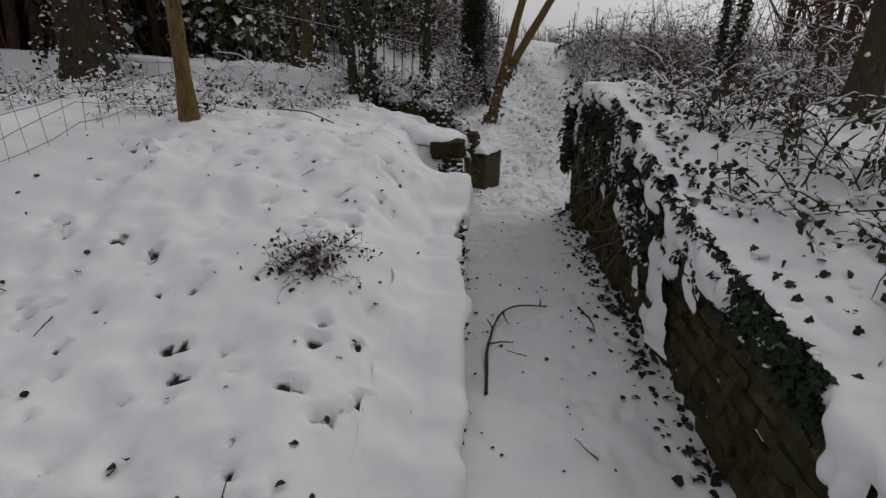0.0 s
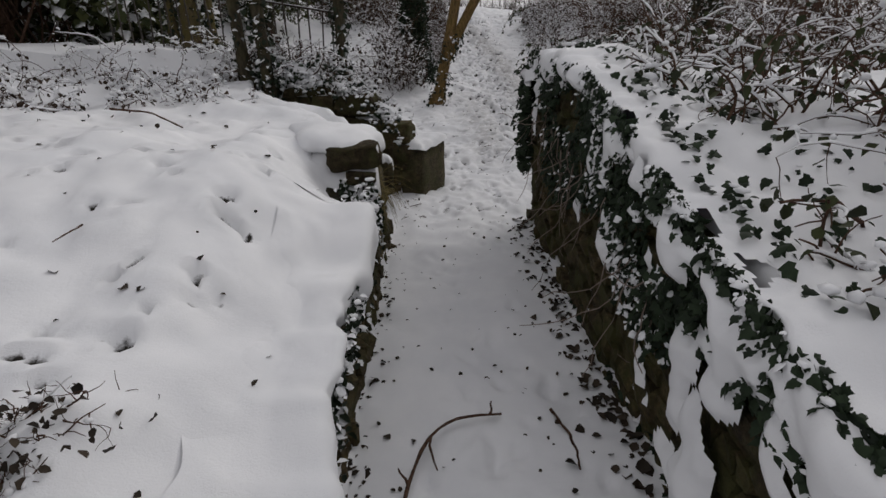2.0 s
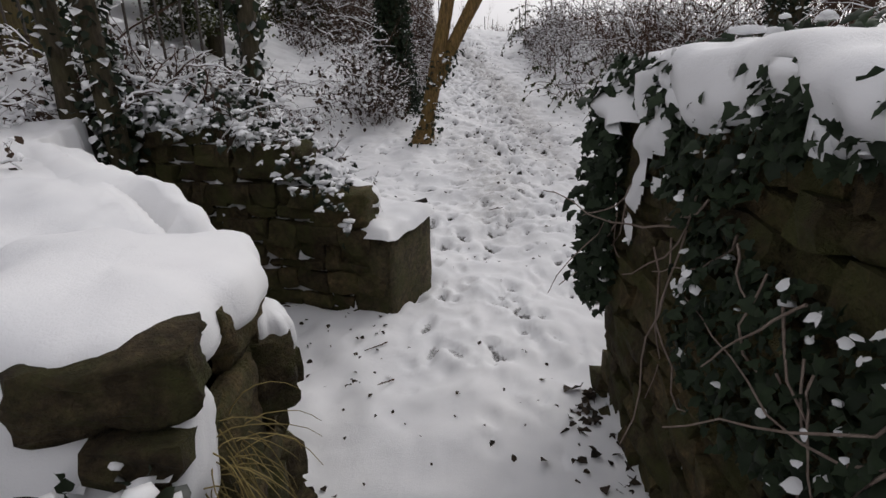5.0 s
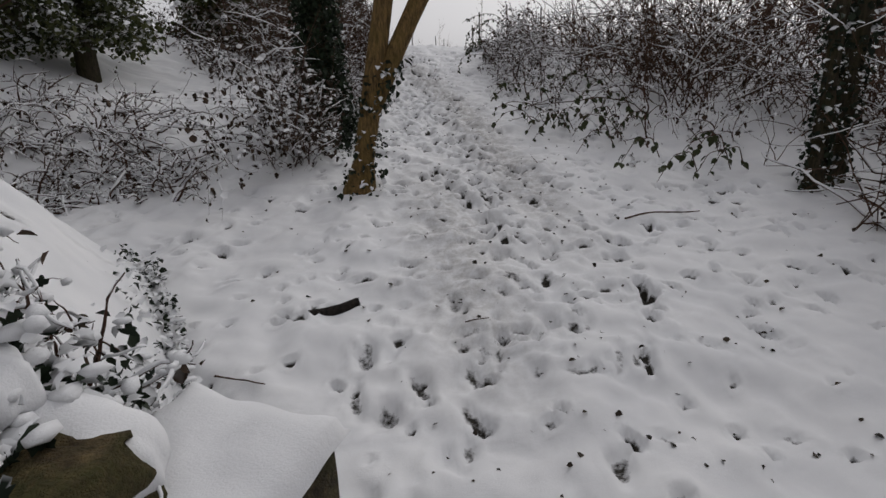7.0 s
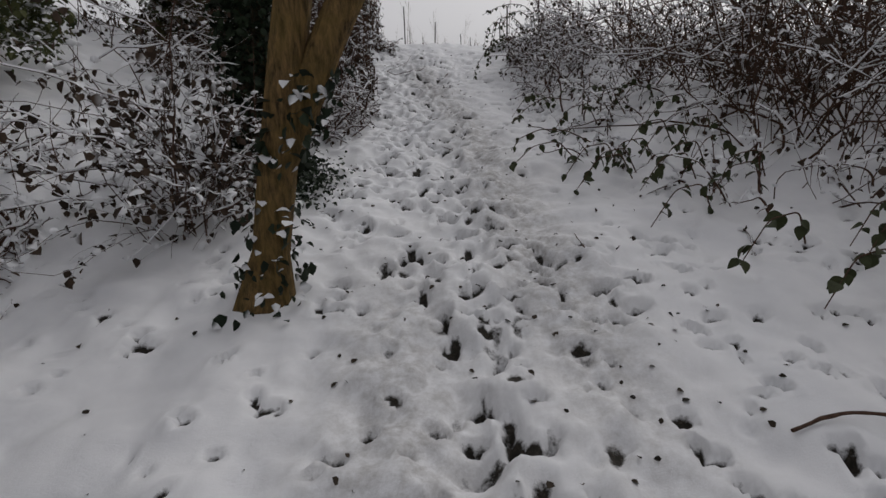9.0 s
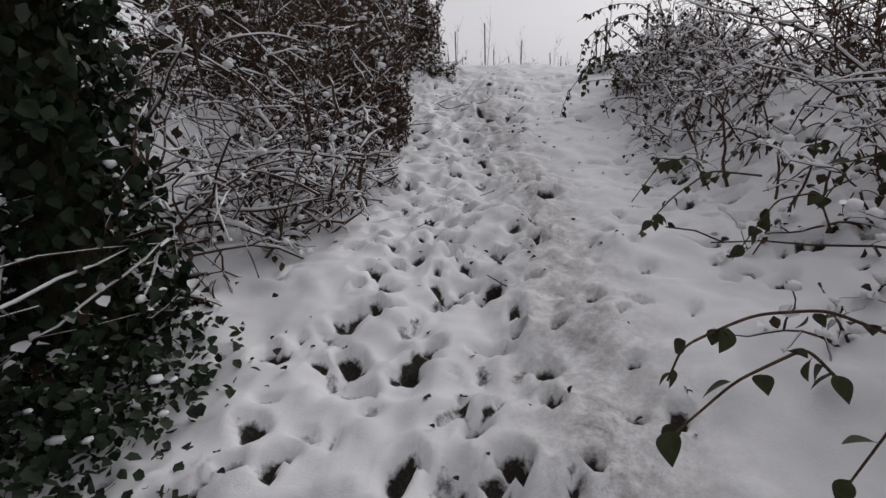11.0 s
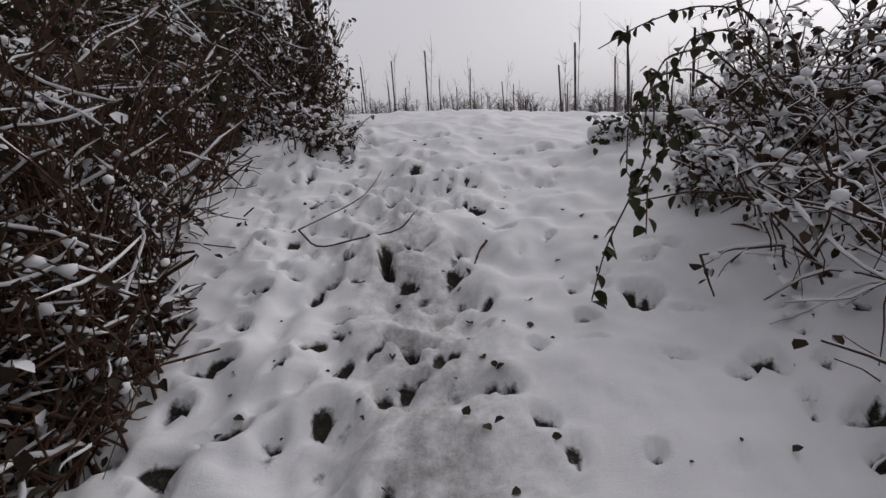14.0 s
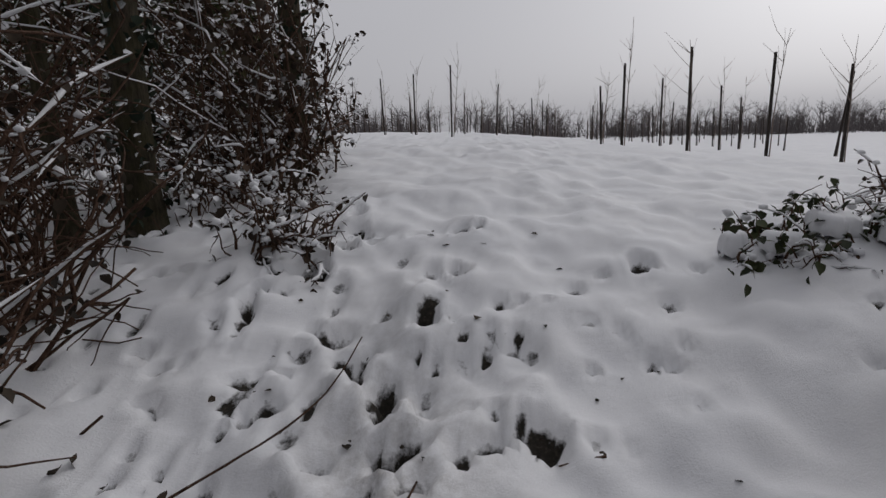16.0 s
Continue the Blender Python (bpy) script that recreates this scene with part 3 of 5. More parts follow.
def shrub(name, x, y, wide, deep, tall, n, label, seed, lean=(0, 0), leaf=0, leaf_size=0.05, material=None, leaf_material=None, thick=0.008, group="", arch=0.06, snow=0, category="shrub", keep=lambda x, y: True, share=0.8, rise=(0.5, 1.2), side=4):
    """A tangle of arching snowy stems, with hanging leaves and small pads of snow."""
    r = np.random.default_rng(seed + 5000)
    z = height(x, y)
    root = thing(name, x, y, z, label, category, group)
    stems, ends = [], []
    for k in range(n):
        fx, fy = r.uniform(-wide, wide), r.uniform(-deep, deep)
        if not keep(x + fx, y + fy):
            continue
        fz = height(x + fx, y + fy) - z - 0.03
        d = np.array([r.normal(0, 0.5) + lean[0], r.normal(0, 0.5) + lean[1], r.uniform(*rise)])
        ln = tall * r.uniform(0.5, 1.25)
        li = cut(wander((fx, fy, fz), d, ln, 10, 0.19, arch * r.uniform(0.3, 1.6), r), keep, (x, y))
        if len(li) < 4:
            continue
        t = thick * r.uniform(0.6, 1.5)
        stems.append((li, np.linspace(t, t * 0.3, 11)[:len(li)]))
        ends.append(li[2:])
        for _ in range(side):
            j = int(r.integers(2, len(li)))
            s = cut(wander(li[j], r.normal(0, 0.8, 3) + (lean[0], lean[1], 0.15), ln * r.uniform(0.15, 0.45), 6, 0.2, arch * 0.8, r), keep, (x, y))
            if len(s) > 2:
                stems.append((s, np.linspace(t * 0.5, t * 0.2, 7)[:len(s)]))
                ends.append(s[1:])
    tagged(part("twig_tangle", mesh_of("twig_tangle", *tubes(stems, 4), material or M_TWIG_SNOW), root), kind="stuff")
    lying = snow_on(stems, r, share)
    if lying:
        tagged(part("lying_snow", mesh_of("lying_snow", *tubes(lying, 5), M_SNOW), root), "strips of fresh snow along the twigs", kind="stuff")
    ends = np.concatenate(ends)
    if leaf:
        p = ends[r.integers(len(ends), size=leaf)] + r.normal(0, 0.02, (leaf, 3))
        tagged(part("foliage", mesh_of("foliage", *leaves(p, r.uniform(0.5, 1.2, leaf) * leaf_size, 0.8, 0.6, r=r), leaf_material or M_DEAD_SNOW), root), kind="stuff")
    if snow:
        p = ends[r.integers(len(ends), size=snow)] + (0, 0, 0.012)
        tagged(part("snow_dusting", mesh_of("snow_dusting", *lumps(p, r.uniform(0.008, 0.024, snow), 0.9, r), M_SNOW), root), "small pads of fresh snow", kind="stuff")
    return root


def left_of_path(x, y):
    return x + 0.16 * grain2(x * 2.1, y * 2.6, 17) < np.interp(y, [11, 13, 14, 15, 16, 17.5, 19, 20.5, 21.2, 24], [0.5, 0.55, 0.85, 1.15, 1.2, 1.15, 0.9, 1.1, 1.25, 0.9])


def right_of_path(x, y):
    return x + 0.2 * grain2(x * 2.1, y * 2.3, 18) > np.interp(y, [11, 12, 13.4, 14.7, 16.5, 17.8, 19, 21, 24], [3.4, 3.2, 2.75, 2.8, 3.05, 3.2, 3.55, 4.6, 6.5])


tree("forked_tree", 0.78, 11.68, [(0, 0, 0.9, 0.1, 4.2, 0.105, 0.065), (0.15, 0.01, 1.95, 0.2, 4.2, 0.09, 0.055, 0.75)], M_BARK_PALE, "leaning forked tree with ochre mossy bark in snow", 4, 1, ivy=190, ivy_top=0.6)
tree("ivy_tree", 0.36, 13.8, [(0, 0, -0.1, 0.3, 6, 0.14, 0.1)], M_BARK_DARK, "dark tree trunk wrapped in dark ivy", 5, 2, ivy=11000, ivy_top=5, ivy_mat=M_IVY, ivy_out=2.4)
tree("fence_tree", -1.25, 7.7, [(0, 0, -0.25, 0.2, 5, 0.06, 0.04)], M_BARK_DARK, "slim dark tree beside the iron fence", 4, 3, ivy=260, group="trees at the iron fence")
tree("fence_tree", -0.98, 7.62, [(0, 0, -0.2, 0.1, 5, 0.07, 0.045)], M_BARK_DARK, "slim ivy-clad tree beside the iron fence", 4, 4, ivy=800, group="trees at the iron fence")
tree("fence_tree", -0.3, 8.05, [(0, 0, 0.05, 0.1, 5, 0.06, 0.045)], M_BARK_DARK, "ivy-clad tree at the iron fence's end", 4, 5, ivy=700, group="trees at the iron fence")
tree("pale_tree", -1.87, 4.42, [(0, 0, -0.1, 0.0, 5, 0.06, 0.05)], M_BARK_PALE, "thin tree with yellowish bark on the terrace", 4, 6)
tree("old_tree", -4.7, 7.4, [(0, 0, -0.1, 0, 6, 0.3, 0.24)], M_BARK_DARK, "thick old trunk clad in snowy ivy", 5, 7, ivy=2600, ivy_top=5)
tree("wood_tree", -2.2, 8.8, [(0, 0, 0, 0.1, 6, 0.1, 0.08), (0.2, 0.1, 0.35, 0.2, 6, 0.05, 0.04), (-0.2, 0, -0.4, 0.1, 6, 0.05, 0.04)], M_BARK, "group of dark stems in the wood", 4, 8, ivy=500)
tree("wall_tree", 3.72, 5.2, [(0, 0, 0.15, 0, 5, 0.13, 0.11)], M_BARK_DARK, "dark trunk behind the stone wall", 5, 9)
tree("bank_tree", 4.95, 11.0, [(0, 0, 0.1, 0.2, 5, 0.07, 0.05), (0.3, 0.15, 0.55, 0.3, 5, 0.09, 0.06)], M_BARK_DARK, "twin ivy-clad stems on the bank", 5, 10, ivy=1500, ivy_top=4)
tree("crest_tree", 0.75, 21.9, [(0, 0, 0.1, 0.1, 5, 0.085, 0.06)], M_BARK_DARK, "dark leaning trunk among leaves at the crest", 6, 15, ivy=700, ivy_top=4, group="hedge trees at the crest")
tree("crest_tree", 0.33, 20.4, [(0, 0, 0.05, 0.1, 5, 0.085, 0.07)], M_BARK_DARK, "dark trunk in the hedge at the crest", 6, 11, ivy=500, group="hedge trees at the crest")
tree("crest_tree", -0.3, 20.6, [(0, 0, 0.05, 0.1, 5, 0.055, 0.045)], M_BARK_DARK, "thin dark trunk in the hedge at the crest", 6, 12, group="hedge trees at the crest")

# hedge on the left bank
LH = "shrubs of the left hedge"
for k, (x, y, w, d, t, n, lf) in enumerate([(0.2, 14.5, 0.6, 0.5, 1.3, 46, 160), (0.45, 15.4, 0.6, 0.6, 1.35, 56, 240), (0.5, 16.4, 0.55, 0.5, 1.4, 60, 380)]):
    shrub("hedge_shrub", x, y, w, d, t, n, "sprawling bare shrub with thick snow on its stems", 10 + k, (0.35, -0.2), lf, 0.05, group=LH, snow=200, keep=left_of_path, thick=0.0115, share=0.62, arch=0.09, rise=(0.25, 0.8))
shrub("hedge_shrub", 0.06, 12.75, 0.26, 0.35, 1.6, 62, "dense leafy shrub dusted with snow beside the forked tree", 14, (0.0, -0.05), 1500, 0.07, group=LH, snow=380, keep=left_of_path, thick=0.006, share=0.5, arch=0.05)
for k, (x, y, w, d, t, n, lf) in enumerate([(0.7, 17.3, 0.38, 0.4, 1.4, 70, 420), (0.8, 17.75, 0.3, 0.3, 1.1, 44, 260), (0.3, 18.0, 0.35, 0.25, 1.4, 70, 300), (0.1, 17.5, 0.55, 0.4, 1.9, 75, 900), (-1.0, 18.6, 0.5, 0.6, 2.2, 70, 1000), (0.7, 21.5, 0.45, 0.35, 2.4, 60, 1900), (0.75, 20.8, 0.35, 0.25, 0.45, 34, 200), (0.1, 22.6, 0.7, 0.7, 2.6, 80, 2600)]):
    shrub("hedge_shrub", x, y, w, d, t, n, "tall dark hedge shrub with withered snowy leaves", 20 + k, (0.05, -0.1), lf, 0.055, M_TWIG, M_DEAD_SNOW, group=LH, snow=150 if y < 19 else 90, keep=left_of_path, share=0.25, arch=0.03)
for k, (x, y, w, d, t, n, lf) in enumerate([(-1.6, 18.5, 0.8, 1.4, 0.9, 90, 1000), (-1.4, 21.5, 0.8, 1.2, 2.8, 110, 1500), (-2.8, 20, 0.8, 1.8, 0.6, 90, 700)]):
    shrub("hedge_shrub", x, y, w, d, t, n, "dense brown shrub deep in the hedge", 30 + k, (0, 0), lf, 0.06, M_TWIG, M_DEAD, group=LH, snow=120, keep=left_of_path, share=0.4, arch=0.03)
shrub("hedge_shrub", 0.9, 17.55, 0.28, 0.35, 1.35, 120, "dense dark hedge shrub beside the trodden slope", 16, (0.0, -0.05), 520, 0.05, M_TWIG, M_DEAD, group=LH, snow=60, keep=left_of_path, share=0.2, arch=0.05)
shrub("hedge_shrub", 0.75, 16.9, 0.3, 0.3, 1.2, 90, "dense dark hedge shrub beside the trodden slope", 17, (0.05, -0.05), 320, 0.05, M_TWIG, M_DEAD, group=LH, snow=90, keep=left_of_path, share=0.45, arch=0.07)
# brambles on the right bank
RB = "brambles of the right bank"
for k, (x, y, w, d, t, n, lf) in enumerate([(3.6, 13.7, 0.4, 0.5, 0.5, 9, 70), (4.5, 12.6, 0.8, 0.4, 0.7, 20, 160), (4.0, 14.9, 0.5, 0.6, 0.8, 16, 150), (3.9, 16.2, 0.45, 0.6, 0.9, 24, 220), (4.0, 17.4, 0.5, 0.5, 1.0, 50, 380), (4.3, 18.5, 0.5, 0.4, 0.9, 50, 700), (3.8, 18.5, 0.35, 0.35, 0.8, 32, 650), (4.7, 19.5, 0.35, 0.3, 0.9, 55, 420), (5.1, 20.6, 0.5, 0.4, 0.5, 45, 300)]):
    shrub("bramble_thicket", x, y, w, d, t, n if y < 17 else int(n * 1.2), "snow-laden bramble thicket on the bank", 40 + k, (-0.3, -0.15), lf, 0.055, group=RB, snow=120 if y < 17 else 240, category="bramble", keep=right_of_path, thick=0.0085, share=0.4, arch=0.1)
for k, (x, y, w, d, t, n, lf) in enumerate([(5.2, 13.6, 0.8, 0.7, 2.0, 110, 1100), (5.2, 15.4, 0.8, 0.9, 1.8, 110, 900), (5.6, 17.2, 0.8, 0.8, 1.3, 90, 700), (6.8, 12.6, 0.9, 0.8, 2.4, 110, 1100), (6.8, 15.0, 0.9, 1.0, 2.2, 100, 900), (8.4, 12.0, 1.0, 1.0, 2.6, 100, 900)]):
    shrub("bank_thicket", x, y, w, d, t, n, "brown leafless thicket on the bank's top", 60 + k, (-0.1, -0.1), lf, 0.055, M_TWIG, M_DEAD_SNOW, group="thickets above the right bank", snow=120, keep=right_of_path, share=0.45, arch=0.04)

# ---- staked young trees in the field ----
def stake_tree(x, y, seed, tall=1.75):
    r = np.random.default_rng(seed)
    z = height(x, y) - 0.05
    root = thing("staked_sapling", x, y, z, "bare young tree tied to a dark stake in snow", "sapling", "staked young trees in the field")
    top = (r.normal(0, 0.05), r.normal(0, 0.05), tall * r.uniform(0.92, 1.06))
    part("stake", mesh_of("stake", *tubes([(np.array([(0, 0, 0), top]), [0.028, 0.024]), (np.array([top, np.array(top) + (0, 0, 0.004)]), [0.024, 0.001])], 6), M_STAKE), root)
    sh = []
    st = wander((0.05, 0, 0), (0, 0, 1), tall * r.uniform(1.1, 1.45), 8, 0.03, 0, r)
    sh.append((st, np.linspace(0.014, 0.004, 9)))
    for _ in range(7):
        sh.append((wander(st[int(r.integers(4, 8))], (r.normal(0, 0.6), r.normal(0, 0.6), 1.0), r.uniform(0.3, 0.8), 5, 0.1, -0.05, r), np.linspace(0.006, 0.002, 6)))
    tagged(part("crown", mesh_of("crown", *tubes(sh, 3), M_SHOOT), root), "thin pale bare shoots", kind="stuff")


seed = 0
for x, y, t in [(5.28, 28.56, 1.75), (1.75, 32.36, 1.9), (3.31, 38.5, 1.9), (6.14, 27.46, 1.72), (7.3, 27.0, 1.75), (8.44, 26.8, 1.7), (7.58, 32.9, 1.85), (9.27, 33, 1.85), (11.9, 37.2, 1.9), (-0.77, 36.8, 1.9), (0.55, 34.5, 1.9), (-2.6, 40.5, 1.9), (10.8, 30.5, 1.9), (-3.8, 42.5, 1.9), (5.6, 31.5, 1.5)]:
    seed += 1
    stake_tree(x, y, seed, t)
for row in range(9):
    for col in range(-6, 12):
        x, y = 2.2 + col * 2.7 + 0.9 * row + random.uniform(-0.25, 0.25), 41 + row * 4.2 - 0.5 * col + random.uniform(-0.4, 0.4)
        if abs(x - 3) < 4 + 0.5 * (y - 22):
            seed += 1
            stake_tree(x, y, seed)


# ---- far woods ----
def far_wood(name, pts, tall, seed, label, under=0, material=None):
    r = np.random.default_rng(seed)
    lines = []
    for x, y in pts:
        z = float(lie(x, y)) - 0.3
        h = tall * r.uniform(0.6, 1.2)
        tr = wander((x, y, z), (0, 0, 1), h * 0.6, 4, 0.05, 0, r)
        lines.append((tr, np.linspace(0.16, 0.08, 5) * tall / 7))
        for _ in range(9):
            b = wander(tr[int(r.integers(1, 5))], (r.normal(0, 0.7), r.normal(0, 0.4), 0.8), h * r.uniform(0.25, 0.5), 4, 0.2, 0, r)
            lines.append((b, np.linspace(0.07, 0.02, 5) * tall / 7))
            for _ in range(4):
                lines.append((wander(b[int(r.integers(1, 5))], (r.normal(0, 0.8), r.normal(0, 0.4), 0.7), h * r.uniform(0.12, 0.25), 3, 0.2, 0, r), np.linspace(0.03, 0.012, 4) * tall / 7))
        for _ in range(under):
            q = (x + r.normal(0, 1), y + abs(r.normal(0, 1)), z)
            if abs(q[0]) < 4.6:
                continue
            lines.append((wander(q, (r.normal(0, 0.3), r.normal(0, 0.3), 1), tall * r.uniform(0.2, 0.6), 3, 0.15, 0, r), np.linspace(0.007, 0.003, 4) * tall * (0.5 if y < 40 else 1.4)))
    return tagged(new(name, mesh_of(name, *tubes(lines, 3), material or M_TWIG)), label, "woodland", kind="stuff")


far_wood("far_woods", [(random.uniform(-60, 100), random.uniform(85, 120)) for _ in range(400)], 4.6, 1, "bare winter wood along the horizon, paled with painted haze", 22, M_FAR_HAZE)
far_wood("left_wood", [(random.uniform(-17, -5.2), random.uniform(8.8, 13)) for _ in range(95)], 6.0, 2, "bare wood behind the terrace", 10)
far_wood("right_wood", [(random.uniform(9, 30), random.uniform(4, 22)) for _ in range(90)], 6.0, 3, "bare wood beyond the right bank", 10)


# ---- evergreens at the wood's edge ----
def conifer(x, y, tall, spread, seed, fine=1):
    r = np.random.default_rng(seed + 300)
    z = height(x, y) - 0.1
    root = thing("conifer", x, y, z, "dark olive evergreen tree at the wood's edge", "tree", "evergreens of the wood")
    part("trunk", mesh_of("trunk", *tubes([(wander((0, 0, 0), (0, 0, 1), tall, 8, 0.02, 0, r), np.linspace(0.16, 0.04, 9))], 8), M_BARK_DARK), root)
    br, pl = [], []
    for k in range(150):
        h = r.uniform(0.12, 1) * tall
        a = r.uniform(0, 2 * math.pi)
        li = wander((0, 0, h), (math.cos(a), math.sin(a), 0.25), spread * (1.1 - h / tall) * r.uniform(0.5, 1.1) + 0.2, 7, 0.12, 0.08, r)
        br.append((li, np.linspace(0.018, 0.004, 8)))
        pl.append(np.repeat(li[1:], 10 * fine, axis=0) + r.normal(0, 0.09, (70 * fine, 3)))
    tagged(part("branches", mesh_of("branches", *tubes(br, 4), M_BARK_DARK), root), kind="stuff")
    p = np.concatenate(pl)
    tagged(part("needles", mesh_of("needles", *leaves(p, r.uniform(0.08, 0.2, len(p)) / fine ** 0.6, 0.7, 0.5, r=r), M_EVERGREEN), root), kind="stuff")


for k, c in enumerate([(-4.6, 16.5, 6, 1.9), (-5.8, 10.5, 7, 2.2), (-8.2, 9.0, 7, 2.4), (-3.9, 10.8, 6, 1.3), (-8.5, 14, 7, 2.4), (-6.8, 21, 7, 2.4), (-3.2, 24.5, 5.5, 1.2), (-2.5, 20.6, 5, 1.0), (-1.9, 26.5, 5, 1.2)]):
    conifer(*c, k)
conifer(-3.1, 15.3, 4.6, 1.3, 20, 3)


# ---- snow and ivy on the walls ----
cap("snow_cap", [(1.5, 6.3), (1.53, 6.55), (1.66, 6.66), (2.1, 6.68), (2.7, 6.68)], (0.75, -0.66), 0.36, lambda x, y: 1.375, 0.08, 36, "deep rounded snow on the wall's ivied corner", 0.4, 0.9)
cap("snow_cap", [(0.1, 6.18), (-0.3, 6.54), (-1.0, 7.14)], (-0.75, -0.66), 0.3, lambda x, y: height(x - 0.22, y - 0.2) - 0.065, 0.07, 34, "thick rounded snow on the wall's end", 0.2, 0.35, True)
cap("snow_cap", [(-1.35, 7.98), (-0.4, 7.74)], (0.2, 1), 0.35, lambda x, y: 1.13, 0.07, 35, "snow on the stepped cross wall")


def drape(name, y0, y1, xw, side, deep, bias, seed, label, thick=0.075):
    """Ragged snow that lies on a wall's edge and hangs down its face in lobes; bias(y, s) says how much of it is left."""
    t, s = np.meshgrid(np.arange(y0, y1, 0.018), np.arange(-0.4, deep, 0.018))
    plane, xw = xw, xw + side * (0.04 * grain2(t * 2.3, 0 * t, seed + 8) + 0.025 * grain2(t * 6, 0 * t, seed + 9))
    m = bias(t, s) + 0.5 * grain2(t * 3.1, s * 3.4 + 20, seed) + 0.42 * grain2(t * 8, s * 8 + 20, seed + 1) + 0.3 * grain2(t * 17, s * 15 + 20, seed + 2)
    m = np.minimum(m, np.minimum(t - y0, y1 - t) * 4 - 0.1 + 0.3 * grain2(t * 6, s * 6, seed + 7))
    off = -0.02 + thick * np.sqrt(np.clip(m, 0, 0.9)) * (1 + 0.25 * grain2(t * 11, s * 11 + 9, seed + 3))
    off = np.where(s < -0.02, np.maximum(off, 0.0), off) * step(-0.36, -0.04, s) - 0.03 * step(-0.3, -0.4, s)
    over = step(-0.05, 0.05, s)
    back = plane - side * np.maximum(-s, 0.16)
    V = np.stack([xw + side * (off * over - np.maximum(-s, 0)), t, lie(back, t) + relief(back, t) - np.maximum(s, 0) + off * 0.35 * (1 - over)], -1).reshape(-1, 3)
    k = np.arange(t.size).reshape(t.shape)
    F = np.stack([k[:-1, :-1], k[:-1, 1:], k[1:, 1:], k[1:, :-1]], -1)
    live = (m[:-1, :-1] > 0) | (m[1:, 1:] > 0) | (m[:-1, 1:] > 0) | (m[1:, :-1] > 0)
    F = F[live]
    used, back = np.unique(F, return_inverse=True)
    return tagged(new(name, mesh_of(name, V[used], back.reshape(-1, 4), M_SNOW)), label, "snow", kind="stuff")


def snow_pad(cx, cy, rx, ry, turn, z, thick, seed, label, tilt=(0, 0)):
    """A rounded pillow of snow with an uneven lip."""
    prof = [(0.001, 1.0), (0.25, 1.0), (0.45, 0.97), (0.62, 0.92), (0.76, 0.83), (0.87, 0.68), (0.95, 0.45), (1.0, 0.15), (1.0, -0.2), (0.94, -0.4)]
    a = np.linspace(0, 2 * math.pi, 72, endpoint=False)
    wob = 1 + 0.13 * grain2(2 + np.cos(a) * 1.6, 2 + np.sin(a) * 1.6, seed) + 0.09 * grain2(9 + np.cos(a) * 4.5, 9 + np.sin(a) * 4.5, seed + 1)
    sag = 0.5 + 0.5 * grain2(5 + np.cos(a) * 3, 5 + np.sin(a) * 3, seed + 2)
    c, s = math.cos(turn), math.sin(turn)
    V = []
    for q, h in prof:
        # a squarish outline
        k = q * wob / (np.abs(np.cos(a)) ** 3 + np.abs(np.sin(a)) ** 3) ** (1 / 3)
        u, v = rx * k * np.cos(a), ry * k * np.sin(a)
        x, y = cx + c * u - s * v, cy + s * u + c * v
        V.append(np.stack([x, y, z + thick * (h if h > 0.3 else h - sag * 0.7) + tilt[0] * u + tilt[1] * v + 0.02 * grain2(x * 7, y * 7, seed + 4)], 1))
    n = len(a)
    k = np.arange(len(prof) * n).reshape(len(prof), n)
    nxt = np.roll(k, -1, axis=1)
    F = np.stack([k[:-1], k[1:], nxt[1:], nxt[:-1]], -1).reshape(-1, 4).tolist() + [k[0].tolist()]
    return tagged(new("snow_cap", mesh_of("snow_cap", np.concatenate(V), F, M_SNOW)), label, "snow", kind="stuff")


drape("snow_drape", 0.2, 5.3, 1.55, -1, 0.42, lambda y, s: np.interp(y, [1.5, 2.6, 3.4, 4.7, 5.2], [1.0, 0.8, 0.4, 0.35, 0.5]) - np.maximum(s, 0) * np.interp(y, [0.5, 2.0, 3.2, 4.2, 5.2], [5.0, 5.5, 5.5, 4.2, 5.0]), 51, "ragged snow hanging over the ivied wall's edge", 0.085)
drape("snow_drape", 4.75, 6.42, 1.54, -1, 0.4, lambda y, s: 0.75 - np.maximum(s, 0) * 5.2, 57, "deep ragged snow hanging over the wall's corner", 0.095)
drape("snow_drape", 2.6, 6.35, 1.53, -1, 0.85, lambda y, s: np.where(s < 0.05, -1.0, -0.2 - 0.4 * s + 0.27 * step(5.2, 4.2, y) - 0.3 * step(3.2, 2.7, y)), 71, "clumps of snow caught on the wall's ivy", 0.07)
drape("snow_drape", 1.7, 4.75, 0.3, 1, 0.4, lambda y, s: 0.85 - s * np.interp(y, [2.2, 3.2, 4.0, 4.6], [6.0, 4.2, 3.6, 4.4]), 52, "ragged snow edge on the low broken wall", 0.08)
drape("snow_drape", 4.62, 5.5, 0.29, 1, 0.3, lambda y, s: 0.35 - s * 3.0, 54, "broken snow in the low wall's gap", 0.09)
snow_pad(-0.01, 5.7, 0.32, 0.4, 0.2, 0.93, 0.075, 61, "thick pillow of snow on the broken wall's slab", (-0.1, 0.0))
for x, y, z, k in [(-1.1, 7.97, 1.2, 1), (-0.62, 7.86, 1.17, 2), (-0.24, 7.77, 1.02, 3), (0.06, 7.69, 0.86, 4), (0.3, 7.62, 0.68, 5)]:
    snow_pad(x, y, 0.2, 0.12, -0.26, z, 0.06, 80 + k, "snow lying on a step of the cross wall", (-0.25 if k > 2 else 0.0, 0.2))
